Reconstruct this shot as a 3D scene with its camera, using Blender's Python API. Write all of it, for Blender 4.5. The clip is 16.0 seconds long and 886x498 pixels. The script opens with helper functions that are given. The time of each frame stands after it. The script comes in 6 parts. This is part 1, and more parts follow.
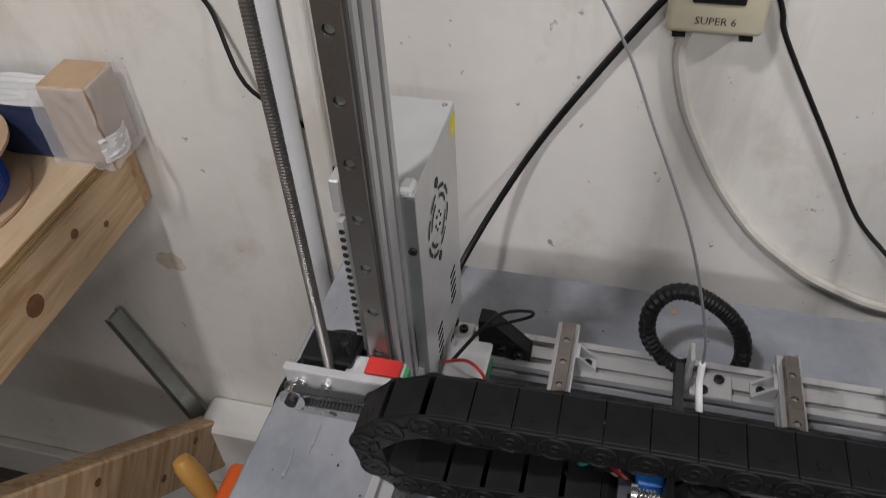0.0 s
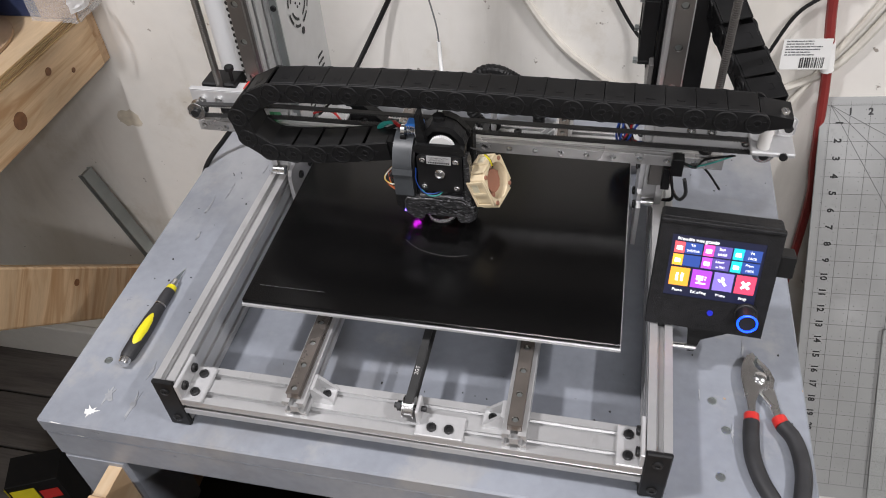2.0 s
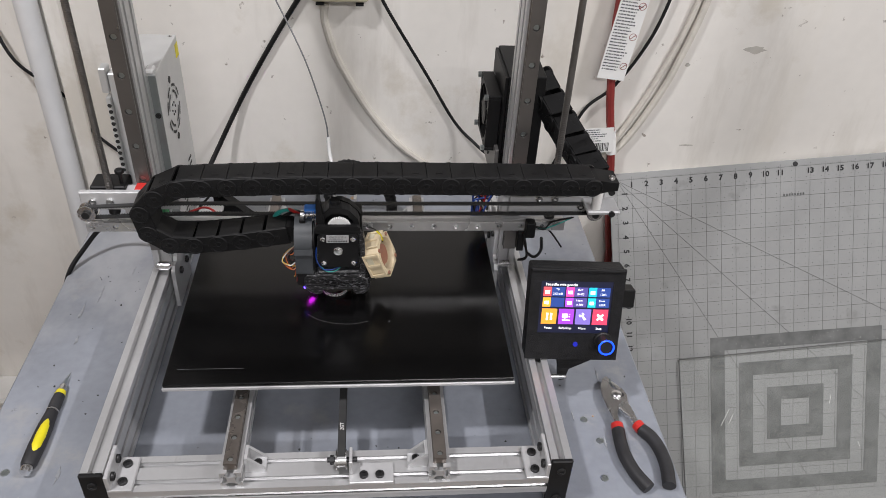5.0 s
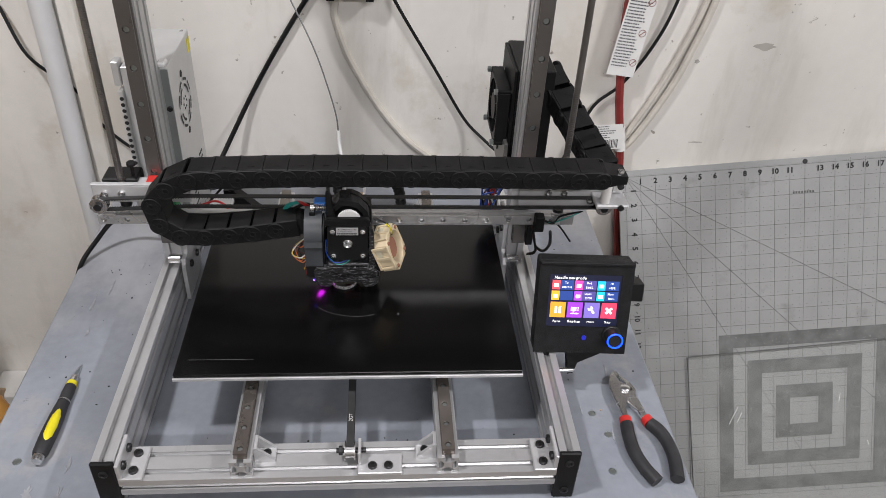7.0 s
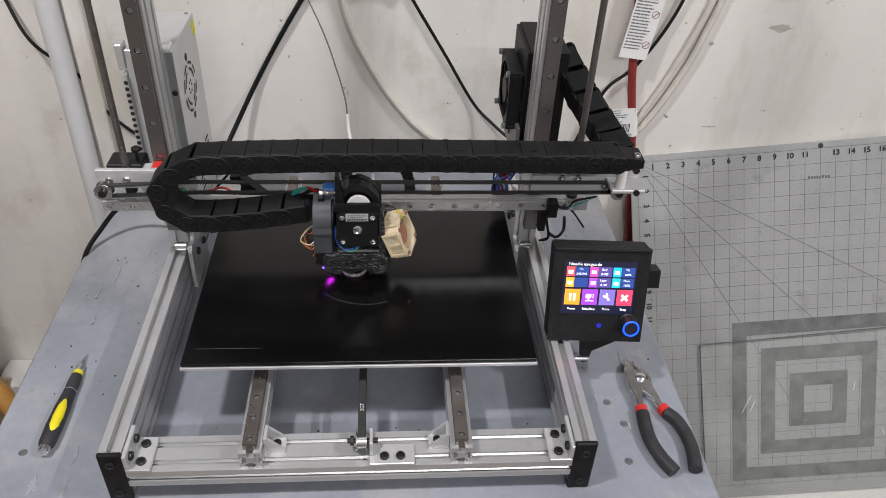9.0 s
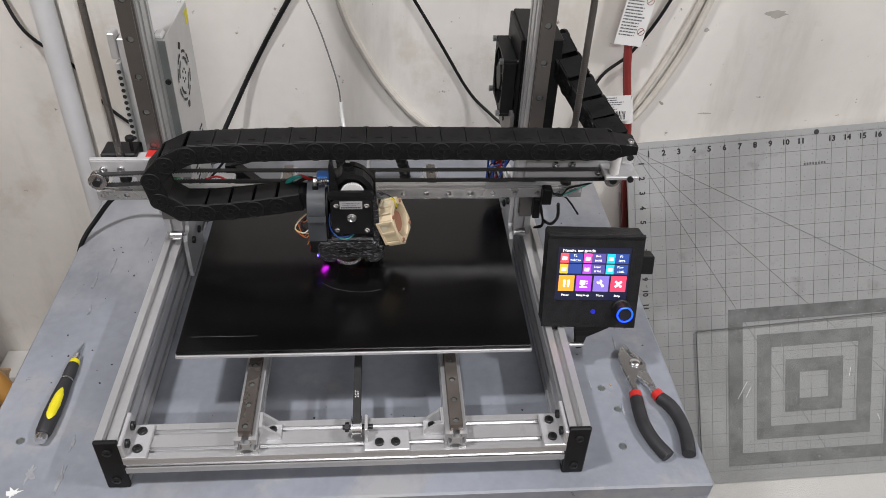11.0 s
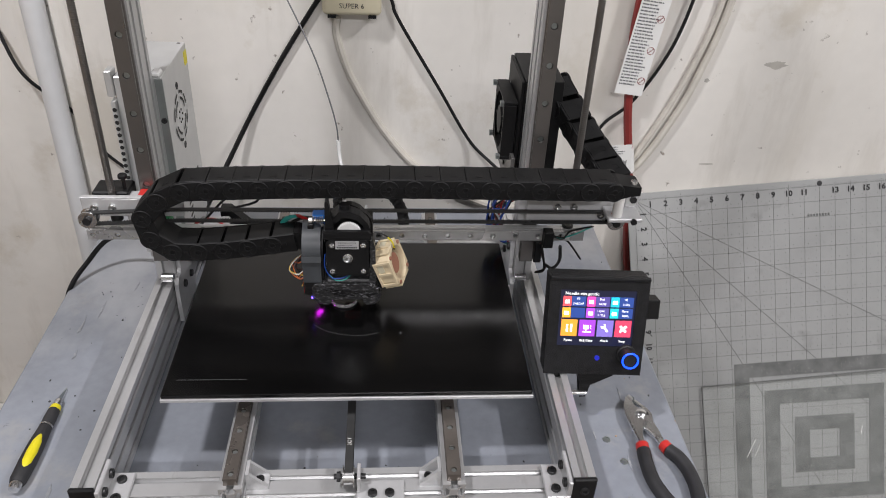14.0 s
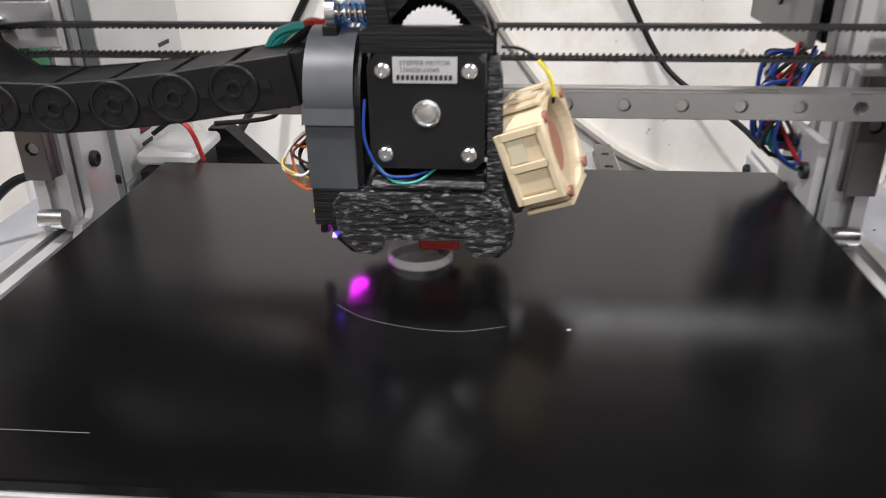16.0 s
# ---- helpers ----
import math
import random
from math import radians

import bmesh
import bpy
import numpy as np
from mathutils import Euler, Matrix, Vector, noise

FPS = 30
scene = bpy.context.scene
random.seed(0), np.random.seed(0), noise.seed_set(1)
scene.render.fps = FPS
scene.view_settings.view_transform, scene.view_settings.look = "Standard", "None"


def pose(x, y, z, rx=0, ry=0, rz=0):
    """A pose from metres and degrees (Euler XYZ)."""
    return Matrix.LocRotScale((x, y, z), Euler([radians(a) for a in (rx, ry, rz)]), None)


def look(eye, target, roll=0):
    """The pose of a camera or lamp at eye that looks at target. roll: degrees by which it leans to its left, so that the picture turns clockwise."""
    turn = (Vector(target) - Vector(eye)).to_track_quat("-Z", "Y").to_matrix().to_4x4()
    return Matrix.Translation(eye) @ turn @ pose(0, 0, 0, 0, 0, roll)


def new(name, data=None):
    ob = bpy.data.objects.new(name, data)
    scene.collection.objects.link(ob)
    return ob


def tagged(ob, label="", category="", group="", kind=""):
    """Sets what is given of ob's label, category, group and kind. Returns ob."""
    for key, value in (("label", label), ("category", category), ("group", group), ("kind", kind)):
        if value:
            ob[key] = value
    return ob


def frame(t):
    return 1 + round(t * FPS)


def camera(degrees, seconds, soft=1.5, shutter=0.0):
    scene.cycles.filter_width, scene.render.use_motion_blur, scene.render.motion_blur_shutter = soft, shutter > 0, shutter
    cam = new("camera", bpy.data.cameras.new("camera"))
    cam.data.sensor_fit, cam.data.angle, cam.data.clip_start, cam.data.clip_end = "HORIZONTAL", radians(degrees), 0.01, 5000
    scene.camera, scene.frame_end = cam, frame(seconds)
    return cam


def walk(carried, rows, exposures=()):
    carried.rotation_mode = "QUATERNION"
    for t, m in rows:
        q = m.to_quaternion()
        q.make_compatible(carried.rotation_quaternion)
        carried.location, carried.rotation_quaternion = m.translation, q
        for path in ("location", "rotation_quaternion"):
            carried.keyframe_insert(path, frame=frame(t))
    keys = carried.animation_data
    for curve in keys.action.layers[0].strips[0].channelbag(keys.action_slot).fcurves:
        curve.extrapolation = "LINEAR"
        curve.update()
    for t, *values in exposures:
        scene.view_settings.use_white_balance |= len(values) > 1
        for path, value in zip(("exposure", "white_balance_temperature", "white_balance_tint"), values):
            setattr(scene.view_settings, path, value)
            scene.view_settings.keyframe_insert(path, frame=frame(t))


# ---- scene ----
cam = camera(59.6, 16.0, soft=0.7, shutter=0.28)
PATH = [
    (0, (0.112, -0.04, 0.608), (-0.295, 1.364, -0.756), -3.4),
    (0.2, (0.1124, -0.0473, 0.5987), (-0.2151, 1.0537, -0.5153), -4.24),
    (0.5, (0.116, -0.06, 0.588), (-0.268, 1.302, -0.824), -4.1),
    (0.7, (0.1407, -0.0807, 0.5847), (-0.1661, 1.0018, -0.5529), -4.24),
    (1, (0.189, -0.143, 0.589), (-0.177, 1.203, -0.844), -4.3),
    (1.3, (0.2483, -0.215, 0.6032), (-0.0535, 0.8674, -0.5357), -4.45),
    (1.5, (0.272, -0.269, 0.602), (-0.095, 1.103, -0.806), -4.2),
    (1.7, (0.2972, -0.309, 0.6155), (0.004, 0.7728, -0.5263), -4.35),
    (2, (0.326, -0.358, 0.612), (-0.044, 1.028, -0.782), -4.6),
    (2.2, (0.331, -0.3706, 0.6221), (0.0391, 0.7362, -0.4959), -5.84),
    (2.5, (0.273, -0.41, 0.621), (0.106, 1.046, -0.74), -2),
    (2.7, (0.2322, -0.4362, 0.6392), (0.1589, 0.7514, -0.4307), -1.25),
    (3, (0.203, -0.469, 0.65), (0.219, 1.075, -0.621), 0.7),
    (3.2, (0.1997, -0.4703, 0.6584), (0.2462, 0.7782, -0.3411), 1.8),
    (3.5, (0.204, -0.471, 0.654), (0.33, 1.119, -0.552), 3),
    (4, (0.222, -0.466, 0.653), (0.394, 1.132, -0.537), 3.5),
    (4.2, (0.2215, -0.4665, 0.6535), (0.41, 1.13, -0.537), 3.6),
    (6.5, (0.216, -0.475, 0.645), (0.381, 1.131, -0.536), 3.5),
    (7, (0.217, -0.477, 0.645), (0.38, 1.126, -0.539), 3.4),
    (7.5, (0.215, -0.478, 0.645), (0.375, 1.125, -0.54), 3.3),
    (8, (0.214, -0.47, 0.637), (0.373, 1.131, -0.551), 3.2),
    (8.5, (0.21, -0.464, 0.631), (0.365, 1.13, -0.566), 3.1),
    (9, (0.211, -0.464, 0.632), (0.362, 1.123, -0.576), 3),
    (11.5, (0.217, -0.468, 0.631), (0.369, 1.1, -0.6), 2.7),
    (12, (0.215, -0.46, 0.63), (0.368, 1.106, -0.605), 2.7),
    (12.5, (0.22, -0.454, 0.627), (0.378, 1.109, -0.611), 2.7),
    (13, (0.224, -0.457, 0.628), (0.386, 1.103, -0.614), 2.7),
    (13.5, (0.22, -0.463, 0.627), (0.382, 1.1, -0.611), 3),
    (14, (0.219, -0.461, 0.599), (0.373, 1.205, -0.496), 3),
    (14.2, (0.2242, -0.4388, 0.5658), (0.3349, 0.9214, -0.2696), 3.11),
    (14.5, (0.232, -0.385, 0.509), (0.355, 1.324, -0.522), 3.3),
    (14.7, (0.2508, -0.3425, 0.4804), (0.3198, 1.0367, -0.3275), 2.98),
    (15, (0.27, -0.2794, 0.4309), (0.2349, 1.0957, -0.3862), 1.65),
    (15.2, (0.2757, -0.2415, 0.39), (0.1791, 1.1284, -0.431), 0.53),
    (15.5, (0.2586, -0.1932, 0.3116), (0.1159, 1.2367, -0.3919), -0.02),
    (15.8, (0.2319, -0.1187, 0.264), (0.0957, 1.3115, -0.4402), -0.32),
    (16, (0.2112, -0.0868, 0.2405), (0.0945, 1.347, -0.457), -0.6),
]
EXPOSURE = [(0.0, -0.42), (0.5, -0.22), (1.0, 0.10), (2.0, 0.17), (4.0, -0.06), (13.5, -0.07), (14.5, -0.06), (15.2, 0.06), (16.0, 0.6)]
walk(cam, [(t, look(eye, target, roll)) for t, eye, target, roll in PATH], EXPOSURE)

# ==== BODY
# ---------- light ----------
world = bpy.data.worlds.new("room_air")
scene.world = world
world.use_nodes = True
world.node_tree.nodes["Background"].inputs[0].default_value = (0.95, 0.97, 1.0, 1)
world.node_tree.nodes["Background"].inputs[1].default_value = 0.04


def tube_lamp(x, y, z, sx, sy, watts, col, tilt=0, turn=0):
    d = bpy.data.lights.new("shop_tube", "AREA")
    d.shape, d.size, d.size_y, d.energy, d.color = "RECTANGLE", sx, sy, watts, col
    o = new("shop_tube", d)
    o.matrix_world = pose(x, y, z, tilt, 0, turn)
    return o


tube_lamp(-0.40, -0.27, 1.64, 0.12, 0.10, 21.0, (1.0, 0.976, 1.0))
tube_lamp(1.45, -0.32, 1.62, 0.07, 0.30, 24.0, (1.0, 0.976, 1.0))
tube_lamp(0.55, -1.85, 1.62, 1.2, 0.08, 42.0, (1.0, 0.976, 1.0))


# ---------- materials ----------
def material(name, base, rough=0.5, metal=0.0, vary=0.08, scale=6.0, bump=0.0, bump_scale=60.0, spots=None, spot_scale=9.0, spot_at=0.62,
             coat=0.0, stretch=(1, 1, 1), rough_vary=0.08, spec=0.5, per_piece=0.0):
    m = bpy.data.materials.new(name)
    m.use_nodes = True
    nt = m.node_tree
    b = nt.nodes["Principled BSDF"]
    b.inputs["Metallic"].default_value = metal
    b.inputs["Coat Weight"].default_value = coat
    b.inputs["Specular IOR Level"].default_value = spec
    tc = nt.nodes.new("ShaderNodeTexCoord")
    mp = nt.nodes.new("ShaderNodeMapping")
    mp.inputs["Scale"].default_value = stretch
    nt.links.new(tc.outputs["Object"], mp.inputs["Vector"])
    n1 = nt.nodes.new("ShaderNodeTexNoise")
    n1.inputs["Scale"].default_value, n1.inputs["Detail"].default_value = scale, 6
    nt.links.new(mp.outputs[0], n1.inputs["Vector"])
    n2 = nt.nodes.new("ShaderNodeTexNoise")
    n2.inputs["Scale"].default_value, n2.inputs["Detail"].default_value = bump_scale, 4
    nt.links.new(mp.outputs[0], n2.inputs["Vector"])
    ramp = nt.nodes.new("ShaderNodeValToRGB")
    lo = [max(0, c * (1 - vary)) for c in base]
    hi = [min(1, c * (1 + vary)) for c in base]
    ramp.color_ramp.elements[0].position, ramp.color_ramp.elements[1].position = 0.3, 0.7
    ramp.color_ramp.elements[0].color, ramp.color_ramp.elements[1].color = (*lo, 1), (*hi, 1)
    add = nt.nodes.new("ShaderNodeMath")
    add.operation = "MULTIPLY_ADD"
    nt.links.new(n2.outputs[0], add.inputs[0])
    add.inputs[1].default_value = 0.35
    nt.links.new(n1.outputs[0], add.inputs[2])
    sub = nt.nodes.new("ShaderNodeMath")
    sub.operation = "SUBTRACT"
    nt.links.new(add.outputs[0], sub.inputs[0])
    sub.inputs[1].default_value = 0.17
    nt.links.new(sub.outputs[0], ramp.inputs[0])
    col = ramp.outputs[0]
    if spots:
        n3 = nt.nodes.new("ShaderNodeTexNoise")
        n3.inputs["Scale"].default_value, n3.inputs["Detail"].default_value, n3.inputs["Roughness"].default_value = spot_scale, 8, 0.65
        nt.links.new(mp.outputs[0], n3.inputs["Vector"])
        r3 = nt.nodes.new("ShaderNodeValToRGB")
        r3.color_ramp.elements[0].position, r3.color_ramp.elements[1].position = spot_at, spot_at + 0.09
        nt.links.new(n3.outputs[0], r3.inputs[0])
        mix = nt.nodes.new("ShaderNodeMixRGB")
        nt.links.new(r3.outputs[0], mix.inputs[0])
        nt.links.new(col, mix.inputs[1])
        mix.inputs[2].default_value = (*spots, 1)
        col = mix.outputs[0]
    if per_piece:
        oi = nt.nodes.new("ShaderNodeObjectInfo")
        hs = nt.nodes.new("ShaderNodeHueSaturation")
        mr = nt.nodes.new("ShaderNodeMapRange")
        mr.inputs[3].default_value, mr.inputs[4].default_value = 1 - per_piece, 1 + per_piece
        nt.links.new(oi.outputs["Random"], mr.inputs[0])
        nt.links.new(mr.outputs[0], hs.inputs["Value"])
        nt.links.new(col, hs.inputs["Color"])
        col = hs.outputs[0]
    nt.links.new(col, b.inputs["Base Color"])
    rr = nt.nodes.new("ShaderNodeMapRange")
    rr.inputs[3].default_value, rr.inputs[4].default_value = max(0.02, rough - rough_vary), min(1, rough + rough_vary)
    nt.links.new(n1.outputs[0], rr.inputs[0])
    nt.links.new(rr.outputs[0], b.inputs["Roughness"])
    if bump:
        bn = nt.nodes.new("ShaderNodeBump")
        bn.inputs["Strength"].default_value, bn.inputs["Distance"].default_value = bump, 0.001
        nt.links.new(n2.outputs[0], bn.inputs["Height"])
        nt.links.new(bn.outputs[0], b.inputs["Normal"])
    return m


def glow(name, col, strength):
    m = bpy.data.materials.new(name)
    m.use_nodes = True
    b = m.node_tree.nodes["Principled BSDF"]
    b.inputs["Base Color"].default_value = (*[c * 0.5 for c in col], 1)
    b.inputs["Emission Color"].default_value = (*col, 1)
    b.inputs["Emission Strength"].default_value = strength
    b.inputs["Roughness"].default_value = 0.3
    return m


M = {}
M["wall"] = material("white_wall_paint", (0.78, 0.755, 0.71), 0.55, vary=0.05, scale=3.0, bump=0.25, bump_scale=45, spots=(0.665, 0.625, 0.555), spot_scale=4.5, spot_at=0.57)
M["wall_low"] = material("lower_white_board", (0.70, 0.69, 0.66), 0.5, vary=0.07, scale=4, spots=(0.5, 0.46, 0.4), spot_scale=7, spot_at=0.62)
M["bench"] = material("grey_bench_paint", (0.253, 0.270, 0.305), 0.38, vary=0.17, scale=6, bump=0.25, bump_scale=90, spots=(0.335, 0.337, 0.345), spot_scale=7, spot_at=0.56, rough_vary=0.14)
M["bare"] = material("chipped_white_undercoat", (0.80, 0.80, 0.78), 0.6, vary=0.06, scale=40, bump=0.3)
M["floor"] = material("dark_grey_floor_boards", (0.11, 0.10, 0.093), 0.6, vary=0.35, scale=5, bump=0.4, bump_scale=40, stretch=(0.5, 7, 7), per_piece=0.2)
M["ceiling"] = material("darkened_ceiling", (0.10, 0.094, 0.088), 0.7, vary=0.2)
# Wall paint dimmed for the unseen walls, to set how much light they bounce.
M["wall_dim"] = material("dimmed_wall_paint", (0.52, 0.50, 0.46), 0.6, vary=0.15, scale=3)
M["wall_upper"] = material("reflection_dark_wall", (0.09, 0.08, 0.07), 0.7, vary=0.25, scale=4, stretch=(1, 1, 6))
M["alu"] = material("anodised_aluminium", (0.56, 0.56, 0.562), 0.37, 0.55, vary=0.06, scale=14, bump=0.08, bump_scale=160, stretch=(1, 1, 1), rough_vary=0.1)
M["alu_plate"] = material("brushed_aluminium_plate", (0.58, 0.58, 0.585), 0.38, 0.4, vary=0.09, scale=12, bump=0.12, bump_scale=220, rough_vary=0.12)
M["steel_bright"] = material("bright_ground_rail", (0.52, 0.515, 0.51), 0.27, 0.6, vary=0.1, scale=10, rough_vary=0.08)
M["steel"] = material("ground_steel_rail", (0.19, 0.178, 0.168), 0.3, 0.75, vary=0.1, scale=10, rough_vary=0.08)
M["screw"] = material("lead_screw_steel", (0.22, 0.21, 0.20), 0.34, 0.85, vary=0.12, scale=30)
M["bolt"] = material("black_oxide_bolt", (0.035, 0.035, 0.036), 0.42, 0.6, vary=0.25, scale=80)
M["chrome"] = material("bright_steel", (0.74, 0.74, 0.74), 0.26, 1.0, vary=0.08, scale=40)
M["hole"] = material("dark_recess", (0.02, 0.02, 0.02), 0.6)
M["black"] = material("black_moulded_plastic", (0.009, 0.009, 0.0095), 0.47, spec=0.26, vary=0.3, scale=20, bump=0.1, bump_scale=120)
M["print"] = material("black_printed_plastic", (0.008, 0.008, 0.0085), 0.47, spec=0.26, vary=0.35, scale=30, bump=0.5, bump_scale=25, stretch=(1, 1, 45), rough_vary=0.15)
# Pale specks paint the glints of the glossy print ridges into the colour.
M["shroud"] = material("rough_black_print_with_painted_glints", (0.012, 0.012, 0.013), 0.30, vary=0.3, scale=60, bump=1.0, bump_scale=520, stretch=(0.3, 1, 1), spots=(0.17, 0.17, 0.18), spot_scale=820, spot_at=0.54, rough_vary=0.15)
M["bed"] = material("black_glass_bed", (0.0030, 0.0029, 0.003), 0.21, vary=0.2, scale=9, rough_vary=0.07, spec=0.34)
M["grey_plastic"] = material("dark_grey_blower", (0.055, 0.06, 0.066), 0.42, vary=0.15, scale=30)
M["belt"] = material("rubber_belt", (0.03, 0.03, 0.03), 0.6, vary=0.2, scale=80)
M["cream"] = material("yellowed_cream_plastic", (0.66, 0.55, 0.37), 0.42, vary=0.08, scale=30)
M["cream_box"] = material("ivory_box_plastic", (0.62, 0.57, 0.42), 0.42, vary=0.06, scale=20)
M["rust"] = material("rust_brown_fan_rotor", (0.30, 0.135, 0.085), 0.5, vary=0.15, scale=40)
M["maroon"] = material("dark_red_rail_grease", (0.10, 0.045, 0.045), 0.3, 0.4, vary=0.2, scale=60)
M["red"] = material("red_plastic", (0.55, 0.03, 0.025), 0.4, vary=0.1, scale=30)
M["red_cord"] = material("dark_red_cord", (0.23, 0.028, 0.025), 0.45, vary=0.15, scale=40)
M["green"] = material("green_plastic", (0.03, 0.25, 0.09), 0.4, vary=0.1)
M["blue"] = material("blue_plastic", (0.01, 0.17, 0.62), 0.4, vary=0.1, scale=40)
M["blue_fil"] = material("blue_filament", (0.01, 0.05, 0.30), 0.3, vary=0.15, scale=80)
M["yellow"] = material("yellow_grip", (0.78, 0.68, 0.02), 0.45, vary=0.06, scale=60)
M["rubber"] = material("black_rubber", (0.025, 0.025, 0.027), 0.55, vary=0.3, scale=40, bump=0.2)
M["white"] = material("white_plastic", (0.78, 0.77, 0.75), 0.4, vary=0.04)
M["clear"] = material("clear_tube_plastic", (0.70, 0.70, 0.69), 0.2, vary=0.05)
M["psu"] = material("galvanised_psu_case", (0.62, 0.625, 0.62), 0.4, 0.4, vary=0.06, scale=20, rough_vary=0.1)
M["plastic_clear"] = material("cloudy_clear_cover", (0.30, 0.27, 0.26), 0.15, vary=0.12, scale=60)
M["mat"] = material("clear_grey_cutting_mat", (0.335, 0.342, 0.337), 0.36, vary=0.06, scale=6, bump=0.12, bump_scale=30, spots=(0.288, 0.294, 0.287), spot_scale=14, spot_at=0.60)
M["mat_dark"] = material("mat_dark_print", (0.15, 0.155, 0.152), 0.42, vary=0.3, scale=28, spots=(0.30, 0.305, 0.29), spot_scale=190, spot_at=0.60)
M["ink"] = material("mat_black_ink", (0.03, 0.03, 0.032), 0.5)
M["ink_soft"] = material("mat_grey_ink", (0.145, 0.148, 0.145), 0.5)
M["cord_white"] = material("grimy_white_cord", (0.62, 0.59, 0.53), 0.5, vary=0.08, scale=30)
M["pipe"] = material("white_pvc_pipe", (0.70, 0.71, 0.72), 0.35, vary=0.05, scale=8)
M["scuff"] = material("rubbed_grey_smudge", (0.46, 0.44, 0.40), 0.6, vary=0.12, scale=60)
M["speckled"] = material("speckled_matte_black_case", (0.010, 0.010, 0.011), 0.5, spec=0.28, vary=0.4, scale=120, bump=0.6, bump_scale=900, spots=(0.035, 0.035, 0.037), spot_scale=700, spot_at=0.66)
M["rail_brown"] = material("oily_brown_steel_rail", (0.22, 0.195, 0.175), 0.3, 0.7, vary=0.22, scale=16, rough_vary=0.1)
M["worn"] = material("thin_worn_paint", (0.305, 0.315, 0.335), 0.5, vary=0.22, scale=90, bump=0.3)
M["wall_stain"] = material("faint_brown_smear", (0.60, 0.54, 0.44), 0.6, vary=0.16, scale=70)
M["filament"] = material("grey_filament", (0.15, 0.15, 0.155), 0.35, vary=0.1)
M["paper"] = material("white_label_paper", (0.82, 0.82, 0.80), 0.6, vary=0.03)
M["label_grey"] = material("label_grey_print", (0.13, 0.13, 0.14), 0.6)
M["card"] = material("brown_cardboard", (0.42, 0.29, 0.18), 0.7, vary=0.12, scale=18, bump=0.2)
M["navy"] = material("navy_carton", (0.045, 0.06, 0.13), 0.35, vary=0.3, scale=10)
M["orange"] = material("orange_clamp", (0.75, 0.12, 0.02), 0.4, vary=0.08)
M["handle_wood"] = material("varnished_clamp_handle", (0.55, 0.29, 0.075), 0.35, vary=0.12, scale=20)
M["zinc"] = material("zinc_plated_bar", (0.36, 0.39, 0.385), 0.35, 0.85, vary=0.12, scale=20)
M["blue_wire"] = material("blue_wire", (0.012, 0.05, 0.26), 0.4, vary=0.1)
M["red_wire"] = material("red_wire", (0.36, 0.015, 0.015), 0.4, vary=0.1)
M["orange_wire"] = material("orange_wire", (0.45, 0.10, 0.02), 0.4, vary=0.1)
M["box_steel"] = material("dark_grey_steel_plate", (0.17, 0.165, 0.16), 0.4, 0.4, vary=0.1)
M["teal"] = material("teal_wire", (0.02, 0.25, 0.22), 0.4, vary=0.1)
M["cord_grey"] = material("grey_wire", (0.33, 0.34, 0.35), 0.4, vary=0.1)
M["yellow_wire"] = material("ochre_wire", (0.6, 0.42, 0.06), 0.4, vary=0.1)
M["magenta_wire"] = material("pink_wire", (0.45, 0.06, 0.22), 0.4, vary=0.1)
M["dark_void"] = material("near_black_shade", (0.03, 0.028, 0.026), 0.7)


def grime(key, col, scale, at, width, stretch=(1, 1, 1), amount=1.0, detail=6):
    """Lays irregular dirt marks of one colour over a material."""
    nt = M[key].node_tree
    b = nt.nodes["Principled BSDF"]
    src = b.inputs["Base Color"].links[0].from_socket
    tc = next(n for n in nt.nodes if n.type == "TEX_COORD")
    mp = nt.nodes.new("ShaderNodeMapping")
    mp.inputs["Scale"].default_value = stretch
    mp.inputs["Location"].default_value = (scale * 0.37, scale * 0.11, scale * 0.23)
    nt.links.new(tc.outputs["Object"], mp.inputs["Vector"])
    n = nt.nodes.new("ShaderNodeTexNoise")
    n.inputs["Scale"].default_value, n.inputs["Detail"].default_value, n.inputs["Roughness"].default_value = scale, detail, 0.62
    nt.links.new(mp.outputs[0], n.inputs["Vector"])
    r = nt.nodes.new("ShaderNodeMapRange")
    r.inputs[1].default_value, r.inputs[2].default_value, r.inputs[4].default_value = at, at + width, amount
    nt.links.new(n.outputs[0], r.inputs[0])
    mx = nt.nodes.new("ShaderNodeMixRGB")
    nt.links.new(r.outputs[0], mx.inputs[0])
    nt.links.new(src, mx.inputs[1])
    mx.inputs[2].default_value = (*col, 1)
    nt.links.new(mx.outputs[0], b.inputs["Base Color"])


grime("wall", (0.58, 0.53, 0.44), 2.2, 0.53, 0.22, (1.6, 1.6, 0.45), 0.55)
grime("wall", (0.63, 0.60, 0.55), 5.0, 0.55, 0.12, (2.4, 2.4, 0.5), 0.6)
grime("wall", (0.20, 0.165, 0.13), 46.0, 0.70, 0.05, (1, 1, 1), 0.8, 3)
grime("bench", (0.42, 0.425, 0.44), 3.2, 0.54, 0.10, (1, 0.6, 1), 0.65)
grime("bench", (0.20, 0.20, 0.205), 5.5, 0.60, 0.12, (1.3, 0.7, 1), 0.55)
grime("bench", (0.07, 0.062, 0.055), 60.0, 0.70, 0.05, (1, 1, 1), 0.75, 3)
grime("pipe", (0.50, 0.47, 0.41), 6.0, 0.58, 0.15, (1, 1, 0.4), 0.6)
grime("mat", (0.30, 0.30, 0.285), 75.0, 0.70, 0.06, (1, 1, 1), 0.8, 3)
